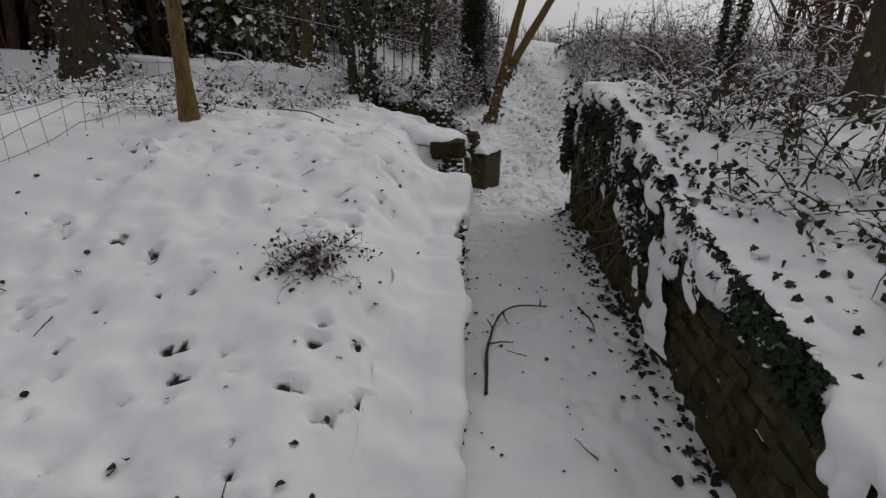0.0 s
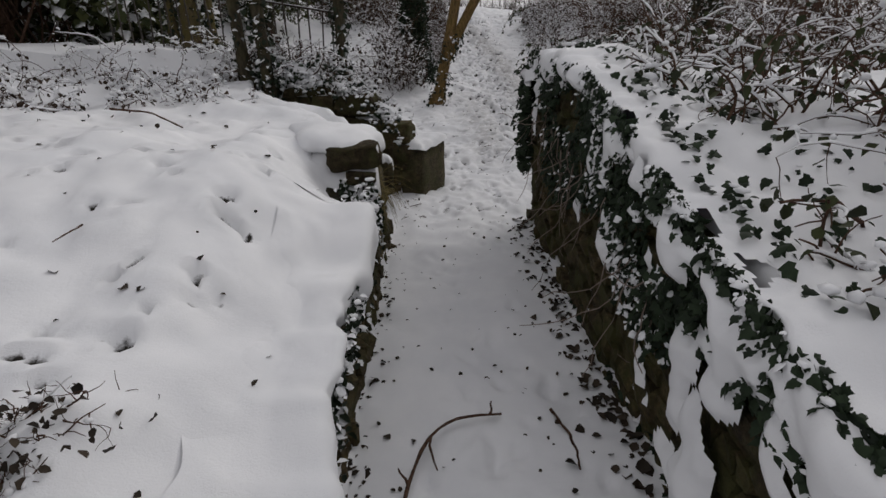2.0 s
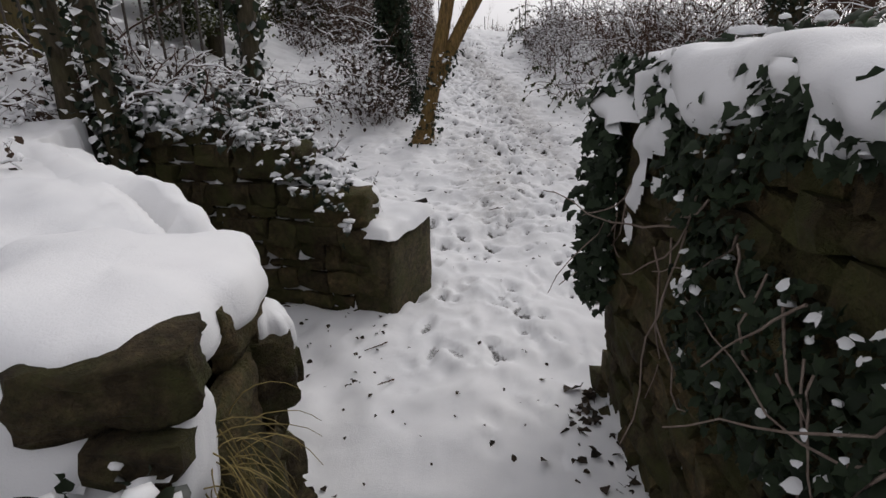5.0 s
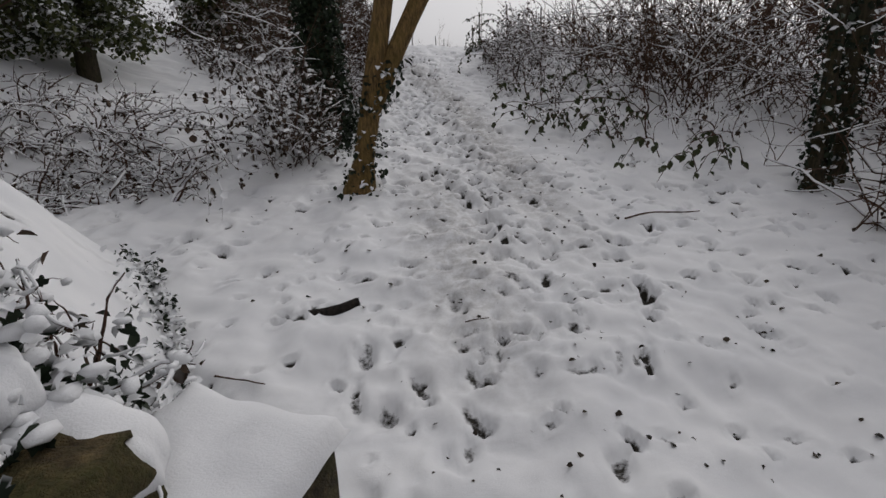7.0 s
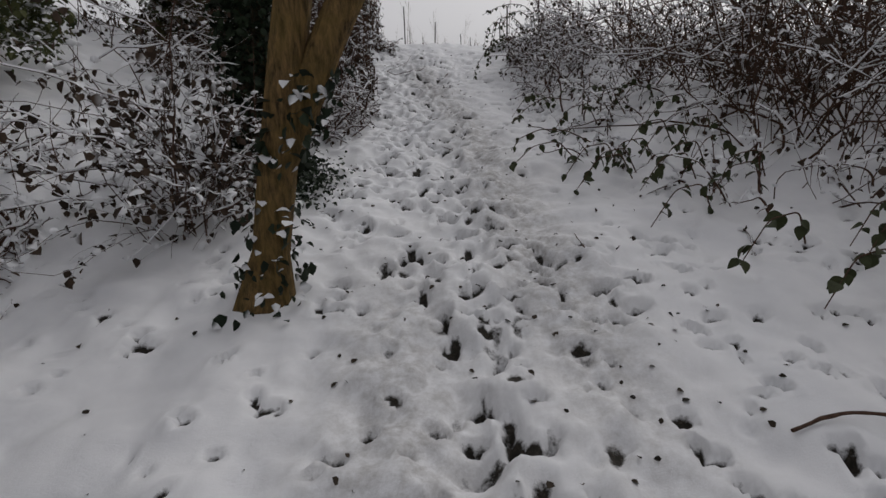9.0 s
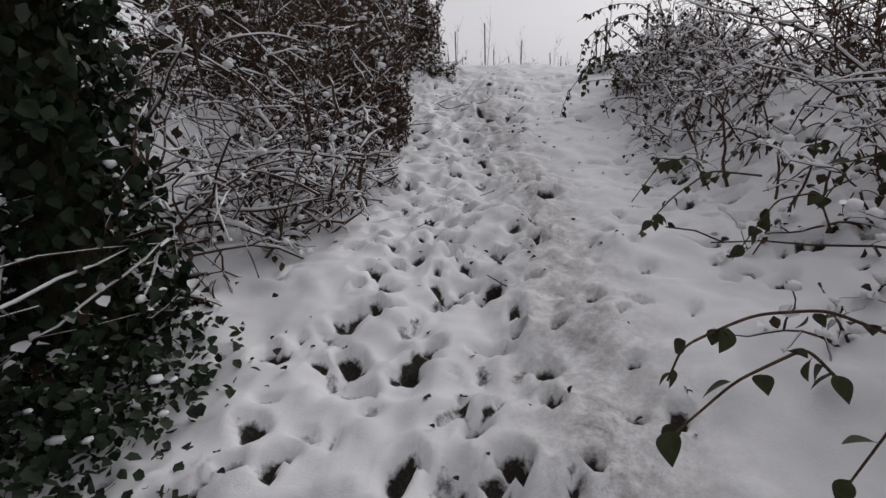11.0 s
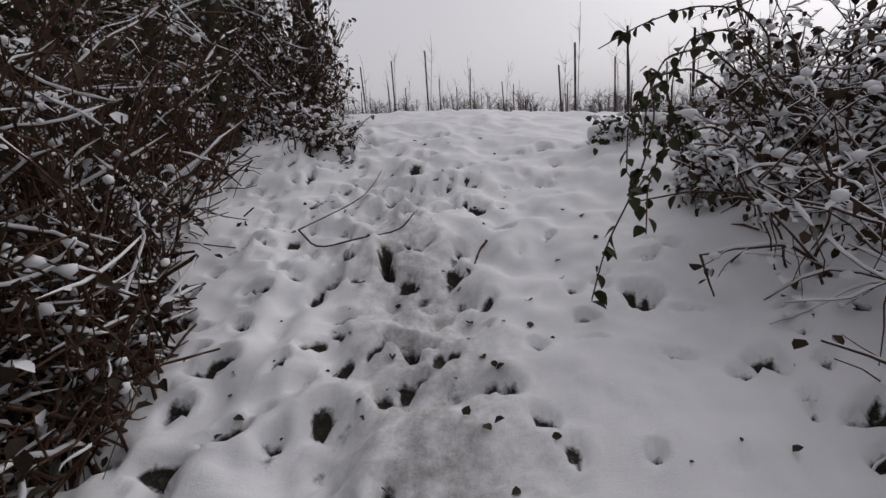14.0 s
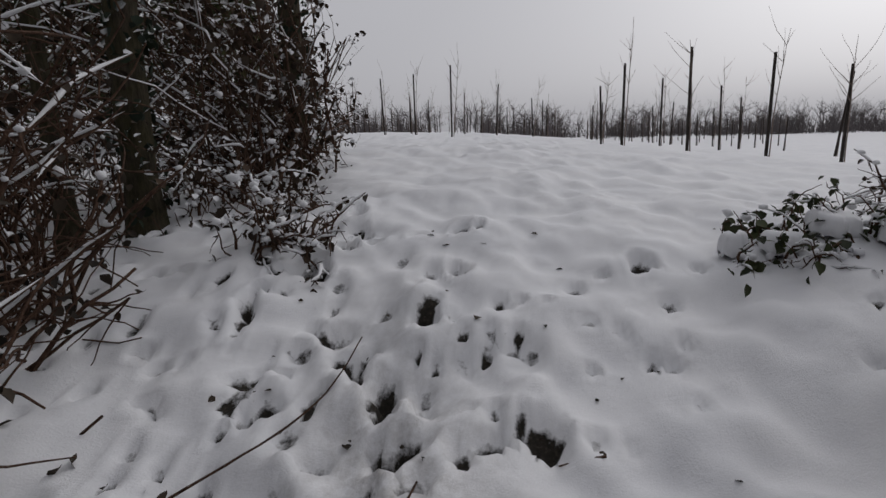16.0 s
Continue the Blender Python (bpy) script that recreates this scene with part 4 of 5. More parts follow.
snow_pad(0.27, 5.93, 0.08, 0.12, 0.4, 0.69, 0.07, 62, "snow on a ledge at the broken wall's end", (-0.3, 0.0))


def ivy_sheet(name, spots, label, size=(0.035, 0.075), material=None, pads=0, seed=0, pad=(0.012, 0.04), hang=0.9, face=None, puff=0.06, shape=None):
    r = np.random.default_rng(seed)
    spots = np.asarray(spots)
    root = thing(name, *spots.mean(0), label, "ivy")
    spots = spots - spots.mean(0)
    tagged(part("leafage", mesh_of("leafage", *(ivy_leaves(spots, r.uniform(*size, len(spots)), face, 0.45, puff, shape or LOBED, r) if face else leaves(spots, r.uniform(*size, len(spots)), 0.8, hang, r=r)), material or M_IVY), root), kind="stuff")
    if pads:
        p = spots[r.integers(len(spots), size=pads)] + (0, 0, 0.015)
        tagged(part("snow_dusting", mesh_of("snow_dusting", *lumps(p, r.uniform(*pad, pads), 0.45, r), M_SNOW), root), "clumps of fresh snow on the leaves", kind="stuff")
    return root


r = np.random.default_rng(77)
spots, snowy = [], []
while len(spots) < 10500:
    y, u = r.uniform(0.4, 6.62), r.random()
    top = float(wall_top_right(y))
    deep = np.interp(y, [0.4, 2.4, 3.2, 4.0, 5.0, 6.6], [0.2, 0.2, 0.36, 0.7, 0.85, 0.6]) * (1 + 0.35 * float(grain2(y * 2.3, 0, 5)))
    z = top + 0.03 - deep * u ** 1.4
    if grain2(y * 3.5, z * 3.5, 40) < np.interp(y, [2.0, 3.4], [-0.15, -0.4]):
        continue
    spots.append((1.565 - abs(r.normal(0, 0.03)), y, z))
ivy_sheet("wall_ivy", spots, "dark green ivy hanging over the stone wall", (0.022, 0.05), pads=160, seed=1, pad=(0.006, 0.018), face=(-1, -0.1, 0.35))
snowy = [(x - 0.02, y, z + 0.01) for x, y, z in spots if r.random() < (0.02 + 0.7 * np.clip(grain2(y * 3.3, z * 4.6, 61) - 0.06, 0, 0.6)) * np.clip((y - 2.7) / 1.0, 0.06, 1) * np.clip(1.6 - 1.7 * (wall_top_right(y) - z), 0.15, 1)]
ivy_sheet("wall_ivy", snowy, "snow-covered ivy leaves hanging over the wall", (0.015, 0.038), M_SNOW, 0, 11, face=(-0.8, -0.1, 0.8), puff=0.22, shape=ROUND)
spots = [(r.uniform(1.52, 2.9), 6.6 + abs(r.normal(0, 0.03)), 1.4 - 0.75 * r.random() ** 1.3) for _ in range(2200)] + [(1.53 - abs(r.normal(0, 0.04)), r.uniform(6.4, 6.65), r.uniform(0.45, 1.35)) for _ in range(600)]
ivy_sheet("wall_ivy", spots, "trailing ivy at the wall's far corner", (0.03, 0.07), pads=50, seed=2, pad=(0.008, 0.02), face=(-0.6, -0.5, 0.4))
spots = [(r.uniform(1.56, 2.3), r.uniform(0.4, 6.5), 0) for _ in range(420)] + [(1.58 + abs(r.normal(0, 0.09)), r.normal(4.1, 0.5), 0) for _ in range(320)]
spots = [(x, y, height(x, y) + r.uniform(0, 0.06)) for x, y, _ in spots]
ivy_sheet("wall_ivy", spots, "ivy leaves poking through the snow on the wall", (0.03, 0.06), pads=70, seed=3, material=M_IVY, face=(-0.3, -0.3, 0.8))
spots = [(x, y, 0) for x, y in zip(r.uniform(-1.4, 0.35, 2600), r.normal(7.72, 0.15, 2600))]
spots = [(x, y - 0.265 * x, float(np.interp(x, [-1.4, -0.35, 0.05, 0.4], [1.22, 1.16, 0.88, 0.56])) + r.normal(0, 0.075)) for x, y, _ in spots]
ivy_sheet("bank_ivy", spots, "snowy ivy and brambles over the cross wall", (0.03, 0.065), face=(0, -0.7, 0.6), pads=520, seed=4, material=M_IVY_SNOW, hang=0.4, pad=(0.012, 0.04))
spots = [(0.29 + abs(r.normal(0, 0.02)), y, float(edge_left(y)) - 0.03 - abs(r.normal(0, 0.14))) for y in r.uniform(1.6, 5.3, 1300)]
ivy_sheet("edge_ivy", spots, "dark leaves under the low wall's snow edge", (0.02, 0.05), M_IVY_SNOW, 110, 5, (0.008, 0.025))

spots = []
for y in r.uniform(7.9, 10.3, 800):
    x = float(np.interp(y, [7.9, 8.6, 9.57, 10.3], [0.3, 0.12, -0.28, -0.65])) - abs(r.normal(0, 0.1)) + 0.08
    spots.append((x, y, height(x, y) + r.uniform(0, 0.1 + 0.12 * (y < 8.9))))
ivy_sheet("bank_ivy", spots, "dark ivy and leaves at the snowy bank's foot", (0.02, 0.055), M_IVY_SNOW, 70, 6, (0.01, 0.03), 0.3)

# heavier snow draped over the ivy and the broken wall
hung = [(r.uniform(1.55, 2.4), 6.62, 1.42 - abs(r.normal(0, 0.09))) for _ in range(12)]
tagged(new("draped_snow", mesh_of("draped_snow", *lumps(hung, r.uniform(0.015, 0.045, len(hung)), 0.5, r, 2), M_SNOW)), "lumps of snow draped over ivy and stones", "snow", kind="stuff")
spots = [(r.uniform(0.05, 0.31), y, 0.62 + r.uniform(-0.25, 0.12)) for y in r.uniform(4.6, 5.3, 360)]
ivy_sheet("edge_ivy", spots, "snowy dark leaves in the broken wall's gap", (0.02, 0.055), M_IVY_SNOW, 40, 9, (0.01, 0.03))

# ivy at the foot of the ivy-clad tree
spots = [(0.62 + r.normal(0, 0.2), 13.35 + r.normal(0, 0.28), 0) for _ in range(1500)]
spots = [(x, y, height(x, y) + abs(r.normal(0, 0.13)) * float(np.clip(1.5 - 2.2 * abs(x - 0.55), 0.2, 1))) for x, y, _ in spots]
ivy_sheet("foot_ivy", spots, "dark ivy sprawling at the tree's foot in snow", (0.025, 0.055), M_IVY, 40, 12, (0.01, 0.03), 0.5)
# straw hanging from the broken wall
straw = [(wander((0.3, y, 0.62 + r.normal(0, 0.03)), (r.uniform(0.1, 0.5), r.normal(0, 0.25), r.uniform(-0.4, 0.4)), r.uniform(0.12, 0.3), 6, 0.1, 0.35, r), np.linspace(0.0022, 0.0008, 7)) for y in r.normal(5.42, 0.07, 46)]
tagged(new("grass_tuft", mesh_of("grass_tuft", *tubes(straw, 3), leaf_mat("straw", (0.13, 0.1, 0.035), (0.26, 0.2, 0.08), 0.0, 0.8))), "dry straw-coloured grass hanging from the broken wall", "grass", kind="stuff")

# bare vines on the right wall's face
vines = []
for k in range(46):
    y = r.uniform(3.6, 6.5)
    vines.append((wander((1.53, y, float(wall_top_right(y)) - r.uniform(0.3, 0.6)), (-0.1, r.normal(0, 0.6), -1), r.uniform(0.25, 0.75), 8, 0.25, 0.02, r), np.linspace(0.004, 0.002, 9)))
tagged(new("ivy_vine", mesh_of("ivy_vine", *tubes(vines, 4), M_SHOOT)), "thin bare ivy vines hanging on the stone wall", "vine", kind="stuff")

# hewn block at the end of the cross wall
bm = bmesh.new()
bmesh.ops.create_cube(bm, size=1)
bmesh.ops.scale(bm, vec=(0.6, 0.46, 0.62), verts=bm.verts)
bmesh.ops.bevel(bm, geom=bm.edges[:], offset=0.02, segments=2, affect="EDGES")
bmesh.ops.subdivide_edges(bm, edges=[e for e in bm.edges if e.calc_length() > 0.2], cuts=5, use_grid_fill=True)
for v in bm.verts:
    v.co += 0.012 * noise.noise_vector(v.co * 6) + 0.006 * noise.noise_vector(v.co * 17)
me = bpy.data.meshes.new("stone_block")
bm.to_mesh(me)
bm.free()
me.materials.append(M_BLOCK)
me.polygons.foreach_set("use_smooth", [True] * len(me.polygons))
block = tagged(new("stone_block", me), "squared dark stone block ending the cross wall", "stone")
ang = math.atan2(0.54, 0.27)
mid = Vector((0.685, 7.61, 0)) + Vector((-0.89, 0.45, 0)) * 0.23
block.matrix_world = pose(mid.x, mid.y, 0.16, 0, 0, math.degrees(ang))
n = 24
U, W = np.meshgrid(np.linspace(-0.33, 0.33, n), np.linspace(-0.26, 0.26, n))
edge = np.clip(1 - np.maximum(np.abs(U) / 0.33, np.abs(W) / 0.26) ** 6, 0, 1)
H = 0.46 + 0.085 * edge ** 0.5 + 0.02 * grain2(U * 9, W * 9, 4) + 0.16 * np.clip(W, 0, 1)
c, s = math.cos(ang), math.sin(ang)
V = np.stack([mid.x + c * U - s * W, mid.y + s * U + c * W, H], -1).reshape(-1, 3)
k = np.arange(n * n).reshape(n, n)
F = np.stack([k[:-1, :-1], k[:-1, 1:], k[1:, 1:], k[1:, :-1]], -1).reshape(-1, 4)
tagged(new("snow_cap", mesh_of("snow_cap", V, F, M_SNOW)), "smooth snow lying on the stone block", "snow", kind="stuff")


# ---- iron fence on the bank ----
fence = thing("iron_fence", -0.4, 8.15, height(-0.4, 8.15), "rusty iron railing fence standing in snow", "fence")
bar = mesh_of("bar", *tubes([(np.array([(0, 0, -0.15), (0, 0, 0.6), (0.004, 0, 1.45), (0.004, 0, 1.5)]), [0.009, 0.009, 0.009, 0.002])], 6), M_IRON)
for k in range(22):
    x, y = -0.13 * k, 0.03 * k
    b = part("bar", bar, fence)
    b.location = (x, y, height(-0.4 + x, 8.15 + y) - height(-0.4, 8.15))
    b.rotation_euler = (random.gauss(0, 0.03), random.gauss(0, 0.035), 0)
for h in (0.78,):
    z1 = height(-3.2, 8.8) - height(-0.4, 8.15)
    part("rail", mesh_of("rail", *tubes([(np.array([(0.05, 0, h), (-1.4, 0.32, h + z1 / 2), (-2.8, 0.64, h + z1)]), [0.014] * 3)], 6), bark_mat("snowy_rail", (0.02, 0.018, 0.016), (0.06, 0.045, 0.035), 0, 0.2)), fence)

# ---- wire fence on the terrace ----
wires = thing("wire_fence", -2.5, 3.9, height(-2.5, 3.9), "sagging wire mesh fence with snow on the terrace", "fence")
A, B = np.array([-2.95, 2.9]), np.array([-2.05, 4.9])
o = np.array([-2.5, 3.9])
for h in (0.06, 0.17, 0.29, 0.42):
    q = np.linspace(0, 1, 12)
    p = A + (B - A) * q[:, None]
    pts = np.stack([p[:, 0] - o[0], p[:, 1] - o[1], np.array([height(*v) for v in p]) - height(*o) + h + 0.03 * np.sin(q * 9 + h * 20)], 1)
    part("wire", mesh_of("wire", *tubes([(pts, np.full(12, 0.0022))], 4), M_IRON), wires)
for k in range(17):
    p = A + (B - A) * (k + 0.5) / 17
    z = height(*p) - height(*o)
    part("wire", mesh_of("wire", *tubes([(np.array([(p[0] - o[0], p[1] - o[1], z - 0.05), (p[0] - o[0] + 0.03 * random.gauss(0, 1), p[1] - o[1], z + 0.44)]), [0.002, 0.002])], 4), M_IRON), wires)


# ---- sticks, log, tufts ----
def stick(name, plan, rad, label, lift=0.012, seed=0, forks=()):
    """A fallen stick along plan points (x, y, height over the snow)."""
    r = np.random.default_rng(seed + 900)
    plan = np.array([(x, y, z) for x, y, *zz in plan for z in [height(x, y) + (zz[0] if zz else lift)]])
    q = np.linspace(0, 1, len(plan))
    t = np.linspace(0, 1, 18)
    pts = np.stack([np.interp(t, q, plan[:, k]) for k in range(3)], 1)
    for _ in range(4):
        pts[1:-1] = 0.25 * pts[:-2] + 0.5 * pts[1:-1] + 0.25 * pts[2:]
    pts[:, :2] += np.cumsum(r.normal(0, rad * 0.35, (18, 2)), axis=0)
    lines = [(pts, np.linspace(rad, rad * 0.55, 18) * (1 + r.normal(0, 0.12, 18)))]
    for f, dx, dy, dz in forks:
        i = int(f * 17)
        lines.append((np.linspace(pts[i], pts[i] + (dx, dy, dz), 5) + r.normal(0, 0.004, (5, 3)), np.linspace(rad * 0.6, rad * 0.3, 5)))
    return tagged(new(name, mesh_of(name, *tubes(lines, 6), M_TWIG)), label, "stick")


stick("fallen_branch", [(0.49, 2.73), (0.5, 3.05), (0.51, 3.3, 0.03), (0.56, 3.55, 0.05), (0.66, 3.74, 0.05), (0.8, 3.8, 0.04), (0.93, 3.82, 0.02)], 0.011, "curved bare fallen branch lying on the snowy lane", forks=[(0.35, 0.17, 0.03, 0.01), (0.6, 0.03, -0.18, 0.0), (0.95, 0.01, 0.06, 0.03), (0.45, -0.04, 0.02, 0.06)])
stick("twig", [(1.21, 3.86), (1.25, 3.7), (1.25, 3.5)], 0.008, "short dark twig lying on the snow", seed=1)
stick("twig", [(1.31, 18.75, 0.03), (1.45, 18.55), (1.7, 18.5), (1.9, 18.6), (1.98, 18.75)], 0.006, "bent twig half sunk in the trodden snow", seed=2)
stick("twig", [(1.31, 18.75, 0.03), (1.55, 18.9, 0.04), (1.68, 19.05, 0.1), (1.75, 19.2, 0.18)], 0.004, "thin whip lying across the snow", seed=3)
stick("twig", [(2.36, 18.5), (2.2, 18.1)], 0.007, "straight dark twig on the trodden slope", seed=4)
stick("twig", [(2.9, 10.5, 0.02), (3.15, 10.56, 0.03), (3.35, 10.5, 0.05), (3.57, 10.56, 0.06)], 0.008, "snowy twig lying at the foot of the bank", seed=5)
stick("twig", [(-1.7, 5.9, 0.06), (-1.3, 5.7, 0.08), (-1.0, 5.45, 0.02)], 0.009, "dark fallen branch on the terrace", seed=6)
stick("twig", [(1.0, 17.2, 0.1), (1.15, 17.45, 0.12), (1.35, 17.55, 0.1)], 0.007, "dry twig sticking out of the hedge", seed=7, forks=[(0.5, 0.1, 0.12, 0.06)])
stick("twig", [(0.1, 9.07, 0.02), (0.37, 8.93, 0.02)], 0.005, "thin dark twig on the snow", seed=8)
for k, (x, y) in enumerate([(1.0, 2.25), (0.75, 3.1), (-1.6, 2.4), (-0.45, 1.55), (-0.75, 3.9), (0.6, 6.7), (0.55, 7.0), (1.4, 9.3), (2.6, 11.9), (2.0, 15.9), (2.05, 14.4), (1.6, 15.2), (2.5, 18.9)]):
    a = random.uniform(0, 6.28)
    stick("twig", [(x, y), (x + 0.14 * math.cos(a), y + 0.14 * math.sin(a), random.uniform(0.01, 0.06))], 0.004, "short dry twig in the snow", seed=20 + k)
log_pts = np.array([(0.5, 9.6, -0.03), (0.6, 9.62, -0.01), (0.7, 9.65, 0.0), (0.8, 9.69, 0.0)])
log_pts[:, 2] += [height(a, b) for a, b, _ in log_pts]
tagged(new("log", mesh_of("log", *tubes([(log_pts, [0.024, 0.036, 0.04, 0.037]), (log_pts[-1:] + np.array([(0, 0, 0), (0.004, 0.001, 0)]), [0.037, 0.002])], 9), bark_mat("rotten_wood", (0.008, 0.007, 0.006), (0.03, 0.024, 0.02)))), "dark rotten log half buried in snow", "log")

shrub("dead_plant", -0.5, 2.9, 0.15, 0.13, 0.17, 130, "flattened withered plant poking through snow", 81, (0, 0), 420, 0.032, M_TWIG, M_DEAD, thick=0.003, snow=25, share=0.1, rise=(0.1, 0.6), category="plant")
for k, (x, y, w, d, t, n, lf) in enumerate([(-2.6, 6.0, 0.7, 0.3, 0.35, 45, 350), (-3.6, 5.2, 0.6, 0.6, 0.4, 45, 350), (-1.5, 6.6, 0.5, 0.3, 0.3, 36, 260), (-2.4, 4.9, 0.4, 0.3, 0.3, 36, 200), (-3.4, 6.8, 0.9, 0.4, 0.4, 40, 300), (-1.9, 7.2, 0.6, 0.35, 0.35, 36, 260), (-2.6, 7.6, 0.8, 0.4, 0.5, 40, 260), (-4.6, 5.6, 0.7, 0.7, 0.5, 40, 220), (-1.5, 7.9, 0.4, 0.25, 0.3, 30, 200), (-0.65, 7.85, 0.4, 0.2, 0.4, 80, 420), (-0.05, 7.85, 0.3, 0.25, 0.35, 80, 420), (-1.2, 7.95, 0.35, 0.2, 0.4, 60, 300), (-1.6, 12.3, 0.7, 0.6, 0.55, 130, 900), (-2.4, 13.4, 0.8, 0.7, 0.75, 120, 900), (-2.6, 11.6, 0.6, 0.6, 0.6, 90, 700)]):
    shrub("undergrowth", x, y, w, d, t, n, "low withered undergrowth weighed down with snow", 90 + k, (0, 0), lf, 0.045, thick=0.006 if y < 11 else 0.011, snow=140 if y < 11 else 420, arch=0.1, rise=(0.2, 0.8), group="undergrowth at the wood's edge", category="undergrowth")
for k, (x, y, w, d, t, n, lf) in enumerate([(2.3, 3.0, 0.4, 0.6, 0.7, 30, 200), (2.35, 4.6, 0.4, 0.5, 0.6, 60, 300), (3.0, 3.4, 0.5, 0.7, 0.8, 36, 240), (2.2, 1.9, 0.3, 0.5, 0.6, 24, 150), (2.5, 5.5, 0.4, 0.3, 0.6, 50, 200)]):
    shrub("wall_bramble", x, y, w, d, t, n, "arching bramble with broad dull leaves on snow", 110 + k, (-0.15, -0.1), lf, 0.052, M_TWIG, M_BRAMBLE, thick=0.0065, snow=120, share=0.5, arch=0.12, group="brambles on the wall", category="bramble", keep=lambda x, y: x > 1.75, side=3)
for k, (x, y) in enumerate([(5.5, 9.6), (6.5, 10.4), (4.8, 8.8), (5.8, 7.6)]):
    shrub("bank_thicket", x, y, 0.8, 0.6, 2.2, 80, "brown leafless thicket behind the wall", 130 + k, (0, 0), 700, 0.055, M_TWIG, M_DEAD_SNOW, group="thickets above the right bank", snow=120, share=0.45, arch=0.04, keep=lambda x, y: x > 4.4)


shrub("crest_bramble", 3.7, 20.0, 0.35, 0.2, 0.26, 46, "snow-capped bramble clump at the crest", 140, (0, 0), 300, 0.06, M_TWIG, M_BRAMBLE, thick=0.006, snow=50, arch=0.12, category="bramble")
for x, y, w, k in [(3.55, 19.95, 0.1, 1), (3.84, 20.08, 0.12, 2), (4.0, 19.88, 0.08, 3), (3.35, 20.0, 0.06, 4)]:
    snow_pad(x, y, w, w * 0.8, k * 0.8, height(x, y) + 0.05, 0.06, 90 + k, "pillow of snow on the crest's brambles")
shrub("hedge_shrub", 0.2, 19.3, 0.4, 0.35, 1.3, 100, "dense dark hedge shrub below the crest trees", 18, (0, 0), 600, 0.05, M_TWIG, M_DEAD, group=LH, snow=60, keep=left_of_path, share=0.2, arch=0.04)
shrub("leafy_sprout", 1.2, 20.1, 0.22, 0.15, 0.35, 34, "withered leafy sprouts at the crest hedge's foot", 19, (0.1, -0.1), 240, 0.05, M_TWIG, M_DEAD_SNOW, snow=40, share=0.3, arch=0.06, category="plant")


# ---- leafy bramble canes at the crest ----
def broad_leaf(at, size, r):
    """One ovate leaf with a folded midrib and a drooping tip."""
    az, el = r.uniform(0, 2 * math.pi), r.normal(-0.7, 0.4)
    d = Vector((math.cos(az) * math.cos(el), math.sin(az) * math.cos(el), math.sin(el)))
    s = d.cross(Vector((r.normal(0, 0.4), r.normal(0, 0.4), 1))).normalized()
    u = s.cross(d)
    at = Vector(at)
    V, F = [], []
    for k in range(8):
        q = k / 7
        w = size * 0.36 * math.sin(math.pi * min(1, q ** 0.75)) + 0.0008
        c = at + d * size * q - u * size * 0.22 * q * q
        V += [c + s * w + u * w * 0.3, c, c - s * w + u * w * 0.3]
        if k:
            a = 3 * k
            F += [[a - 3, a - 2, a + 1, a], [a - 2, a - 1, a + 2, a + 1]]
    return [tuple(v) for v in V], F


def cane(pts, leaf, seed, label, size=(0.04, 0.075)):
    r = np.random.default_rng(seed)
    pts = np.array(pts, float)
    t = np.linspace(0, 1, 40)
    q = np.linspace(0, 1, len(pts))
    li = np.stack([np.interp(t, q, pts[:, k]) for k in range(3)], 1)
    for _ in range(6):
        li[1:-1] = 0.25 * li[:-2] + 0.5 * li[1:-1] + 0.25 * li[2:]
    o = li[0].copy()
    root = thing("bramble_cane", *o, label, "bramble")
    part("stem", mesh_of("stem", *tubes([(li - o, np.linspace(0.006, 0.003, 40))], 5), M_TWIG), root)
    for k in range(leaf):
        i = int(r.integers(2, 40))
        L = broad_leaf(li[i] - o + r.normal(0, 0.008, 3), r.uniform(*size), r)
        part("leaf", mesh_of("leaf", *L, M_BRAMBLE), root)


cane([(3.95, 18.9, 1.95), (3.9, 18.7, 2.45), (3.69, 18.6, 2.6), (3.43, 18.6, 2.63), (3.18, 18.6, 2.56), (2.97, 18.6, 2.46)], 22, 1, "arching bramble cane with dark leaves over the snow")
cane([(3.5, 18.8, 1.9), (3.3, 18.6, 2.3), (3.17, 18.5, 2.37), (3.15, 18.3, 2.13), (3.03, 18.1, 1.95), (2.89, 17.9, 1.8), (2.77, 17.8, 1.66), (2.7, 17.75, 1.45)], 46, 2, "hanging bramble cane thick with green leaves")
cane([(3.6, 18.1, 1.75), (3.2, 18.05, 1.8), (2.95, 18.0, 1.78)], 8, 3, "straight bramble cane above the snow")
cane([(2.4, 3.7, 1.0), (2.2, 3.4, 1.5), (2.0, 3.15, 1.58), (1.9, 3.0, 1.45), (1.85, 2.9, 1.25)], 18, 6, "arching bramble cane with broad green leaves")
cane([(2.7, 3.2, 1.0), (2.35, 2.8, 1.5), (2.1, 2.5, 1.45), (2.0, 2.4, 1.25)], 14, 7, "arching bramble cane with broad green leaves")
cane([(2.6, 4.6, 1.2), (2.3, 4.3, 1.6), (2.05, 4.1, 1.6), (1.9, 4.0, 1.4)], 14, 8, "arching bramble cane with dull leaves")
cane([(3.2, 13.6, 0.9), (2.95, 13.5, 1.02), (2.7, 13.4, 1.05), (2.5, 13.35, 0.98), (2.45, 13.3, 0.9)], 12, 4, "low bramble cane with broad green leaves")
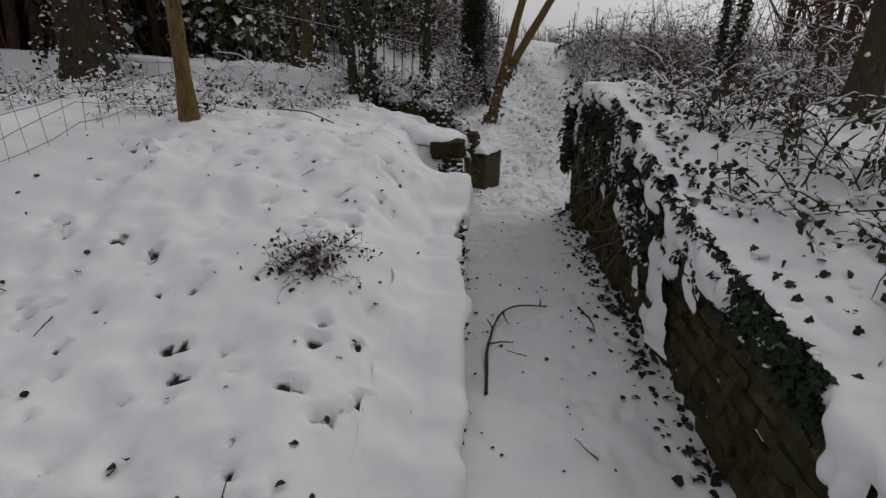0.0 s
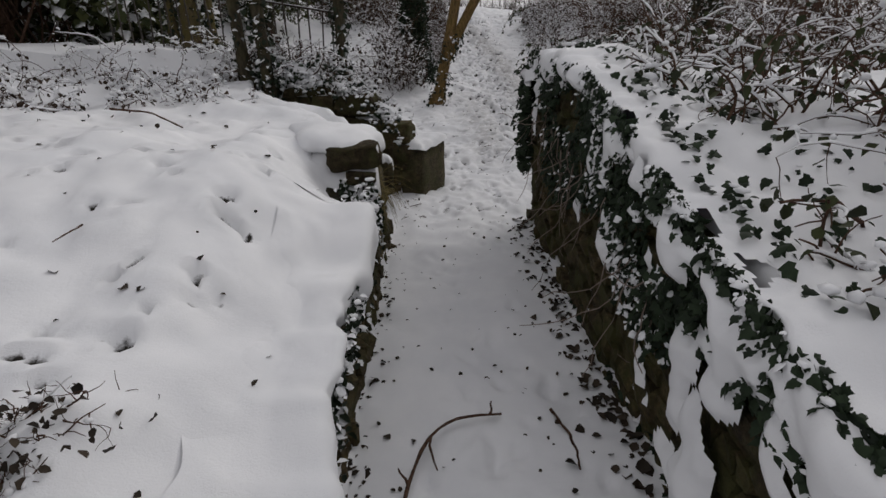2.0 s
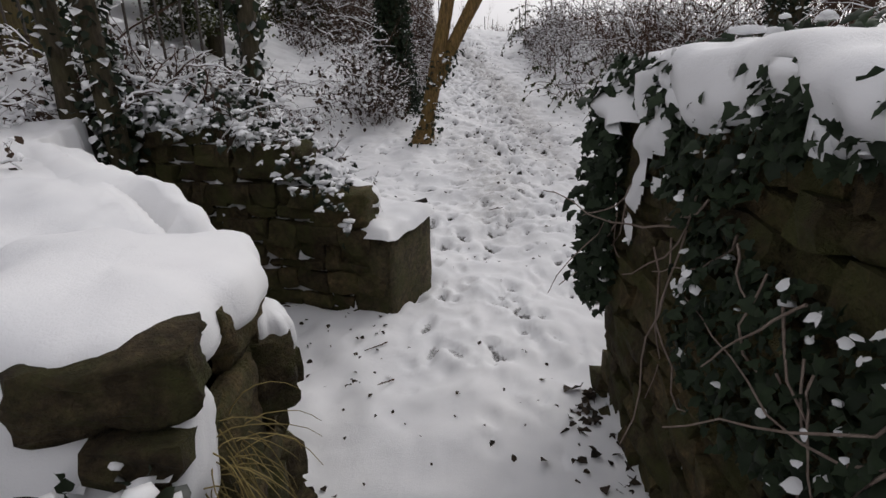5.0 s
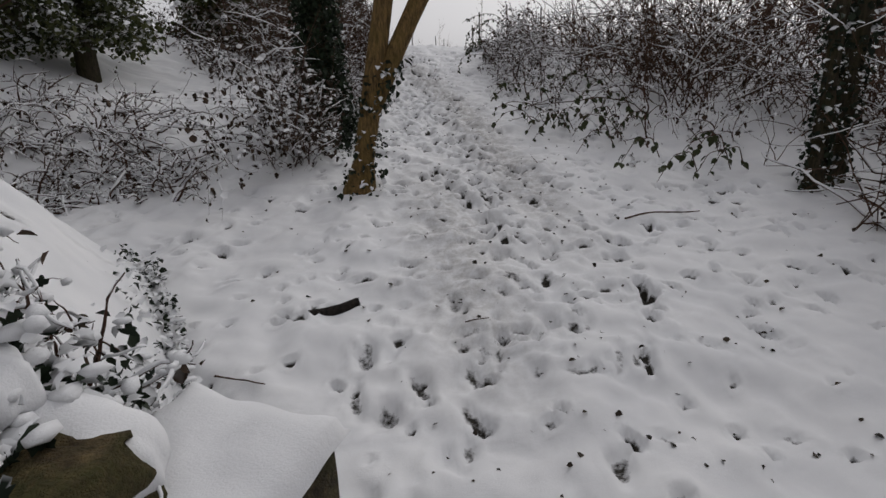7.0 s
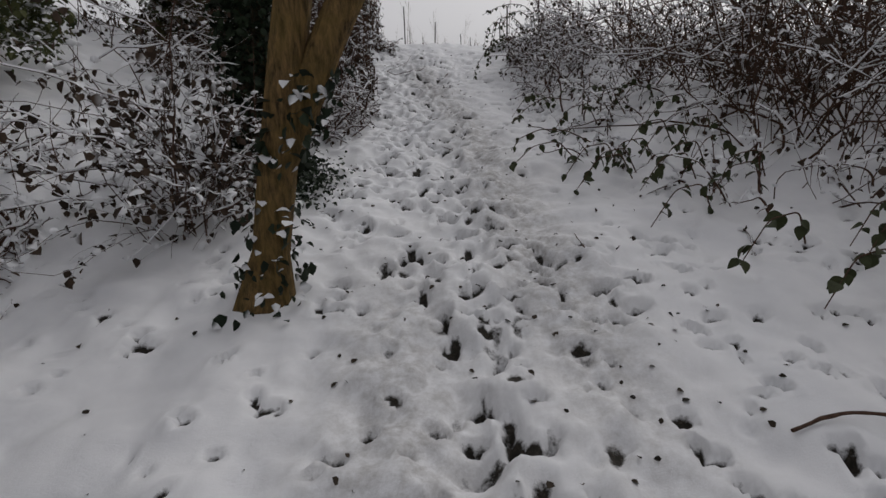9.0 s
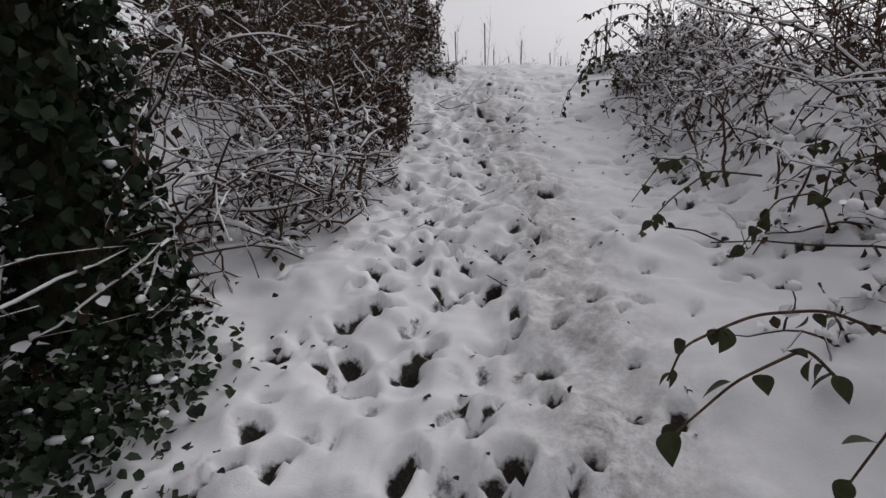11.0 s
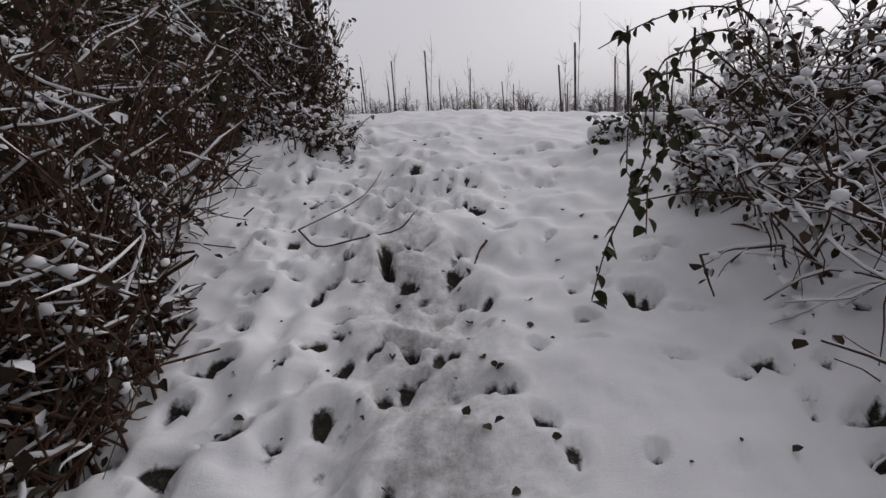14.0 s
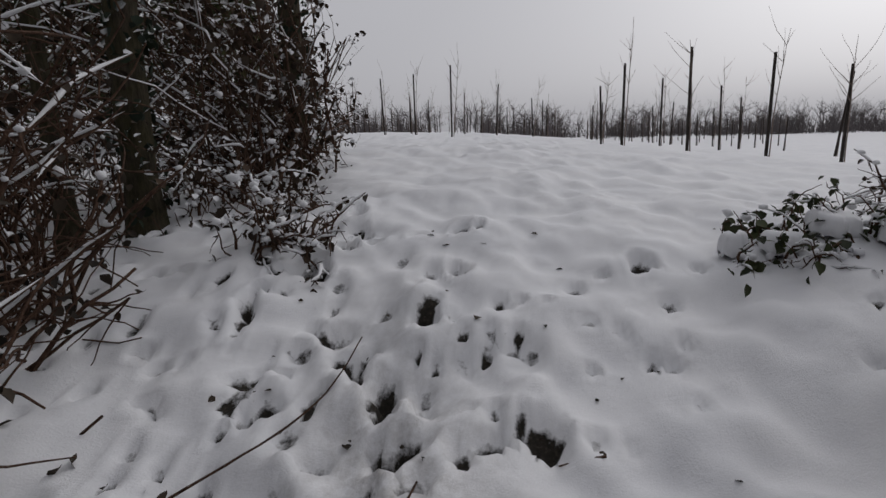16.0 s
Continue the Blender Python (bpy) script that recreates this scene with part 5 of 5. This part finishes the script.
for k, (x, y, z) in enumerate([(2.95, 18.1, 2.2), (3.1, 18.3, 2.3), (3.0, 18.0, 1.95), (3.3, 18.5, 2.4)]):
    cane([(x + 0.7, y + 0.25, z - 0.15), (x + 0.35, y + 0.15, z + 0.12), (x + 0.1, y + 0.05, z + 0.08), (x, y, z - 0.1), (x - 0.02, y - 0.05, z - 0.3)], 20, 60 + k, "drooping bramble cane with dark green leaves")
cane([(3.1, 13.6, 0.72), (2.85, 13.4, 0.95), (2.6, 13.25, 0.93), (2.42, 13.2, 0.78)], 9, 70, "low bramble cane with broad green leaves", (0.06, 0.09))
cane([(3.4, 14.9, 1.2), (3.1, 14.8, 1.25), (2.85, 14.6, 1.15), (2.65, 14.4, 1.02)], 10, 5, "drooping bramble cane with brown leaves")
for k in range(26):
    y = random.uniform(11.2, 15.5)
    x = float(np.interp(y, [11, 12, 13.4, 14.7, 16.5], [3.2, 3.0, 2.7, 2.7, 3.0])) + random.uniform(0.1, 1.4)
    z = height(x, y)
    cane([(x + 0.25, y + 0.15, z + 0.1), (x + 0.1, y + 0.05, z + 0.32), (x - 0.1, y, z + 0.3), (x - 0.28, y - 0.08, z + 0.08)], 9, 10 + k, "low bramble cane with brown leaves on the bank", (0.055, 0.095))


# ---- fallen leaves and litter ----
def litter(name, spots, size, label, material=None):
    p = np.array([(x, y, height(x, y) + 0.004) for x, y in spots])
    tagged(new(name, mesh_of(name, *leaves(p, rng.uniform(*size, len(p)), 0.7, -0.15), material or M_DEAD)), label, "leaves", kind="stuff")


litter("wall_litter", [(1.55 - abs(rng.normal(0, 0.11)), y) for y in rng.uniform(1.2, 6.6, 420)], (0.025, 0.065), "dark fallen leaves along the foot of the wall")
litter("wall_litter", [(0.27 + abs(rng.normal(0, 0.06)), y) for y in rng.uniform(1.9, 6.0, 160)], (0.015, 0.045), "dark fallen leaves under the low wall")
litter("leaf_litter", [(rng.uniform(-0.5, 0.6), rng.uniform(6.6, 7.4)) for _ in range(60)] + [(rng.uniform(0.35, 1.4), rng.uniform(2, 7)) for _ in range(120)], (0.012, 0.035), "scattered dark leaves on the snowy lane")
litter("leaf_litter", [(rng.normal(1.9, 0.7), rng.uniform(8, 20.5)) for _ in range(420)] + [(rng.uniform(-1, 5), rng.uniform(7.5, 13)) for _ in range(140)], (0.012, 0.04), "scattered dark leaves on the trodden snow")
litter("leaf_litter", [(rng.uniform(-3, 0.2), rng.uniform(1.4, 6.5)) for _ in range(150)], (0.015, 0.045), "leaf tips poking through the terrace snow")
litter("leaf_litter", [(rng.uniform(1.7, 3.2), rng.uniform(1.2, 6.3)) for _ in range(120)], (0.02, 0.05), "leaves poking through the snow behind the wall", M_IVY)

# ---- laid stones ----
face_of_stones(wr, (1.66, 0.2, 0), (0, 1, 0), (-1, 0, 0), 6.35, lambda s: float(wall_top_right(s + 0.2)) - 0.05, 1)
face_of_stones(wr, (1.64, 6.5, 0), (1, 0.045, 0), (0, 1, 0), 1.6, lambda s: 1.3, 2)
face_of_stones(wl_, (0.2, 2.4, 0), (0, 1, 0), (1, 0, 0), 3.55, lambda s: min(float(edge_left(s + 2.4)), 0.84) - 0.05, 3)
face_of_stones(wl_, (0.22, 5.95, 0), (-0.725, 0.69, 0), (0.69, 0.725, 0), 1.8, lambda s: 0.78 + 0.1 * s, 4)
face_of_stones(wc, (-1.4, 7.97, 0), (0.966, -0.256, 0), (-0.256, -0.966, 0), 1.98, lambda s: float(np.interp(s, [0, 1.05, 1.4, 1.75, 1.95], [1.18, 1.12, 0.88, 0.75, 0.5])), 5)
for k, (x, y, z, sx, sy, sz, turn) in enumerate([(0.12, 5.43, 0.86, 0.32, 0.26, 0.16, 0.3), (0.13, 5.75, 0.83, 0.32, 0.4, 0.2, 0.1), (0.2, 5.9, 0.58, 0.26, 0.3, 0.26, 0.5), (0.17, 5.55, 0.6, 0.28, 0.36, 0.22, 0.1), (0.19, 5.15, 0.36, 0.26, 0.36, 0.26, 0.0), (0.2, 4.85, 0.42, 0.24, 0.3, 0.2, 0.1), (0.2, 5.45, 0.33, 0.26, 0.34, 0.28, 0.0), (0.3, 7.55, 0.62, 0.34, 0.26, 0.22, -0.26), (-0.1, 7.64, 0.9, 0.4, 0.26, 0.2, -0.3), (1.66, 6.3, 0.35, 0.2, 0.3, 0.2, 0.0), (1.66, 5.9, 0.62, 0.2, 0.28, 0.16, 0.05)]):
    big = part("stone", boulder(k), wr if x > 1 else (wc if y > 7 else wl_))
    big.matrix_basis = Matrix.Translation((x, y, z)) @ Euler((0.03, -0.04, turn)).to_matrix().to_4x4() @ Matrix.Diagonal((sx, sy, sz, 1))
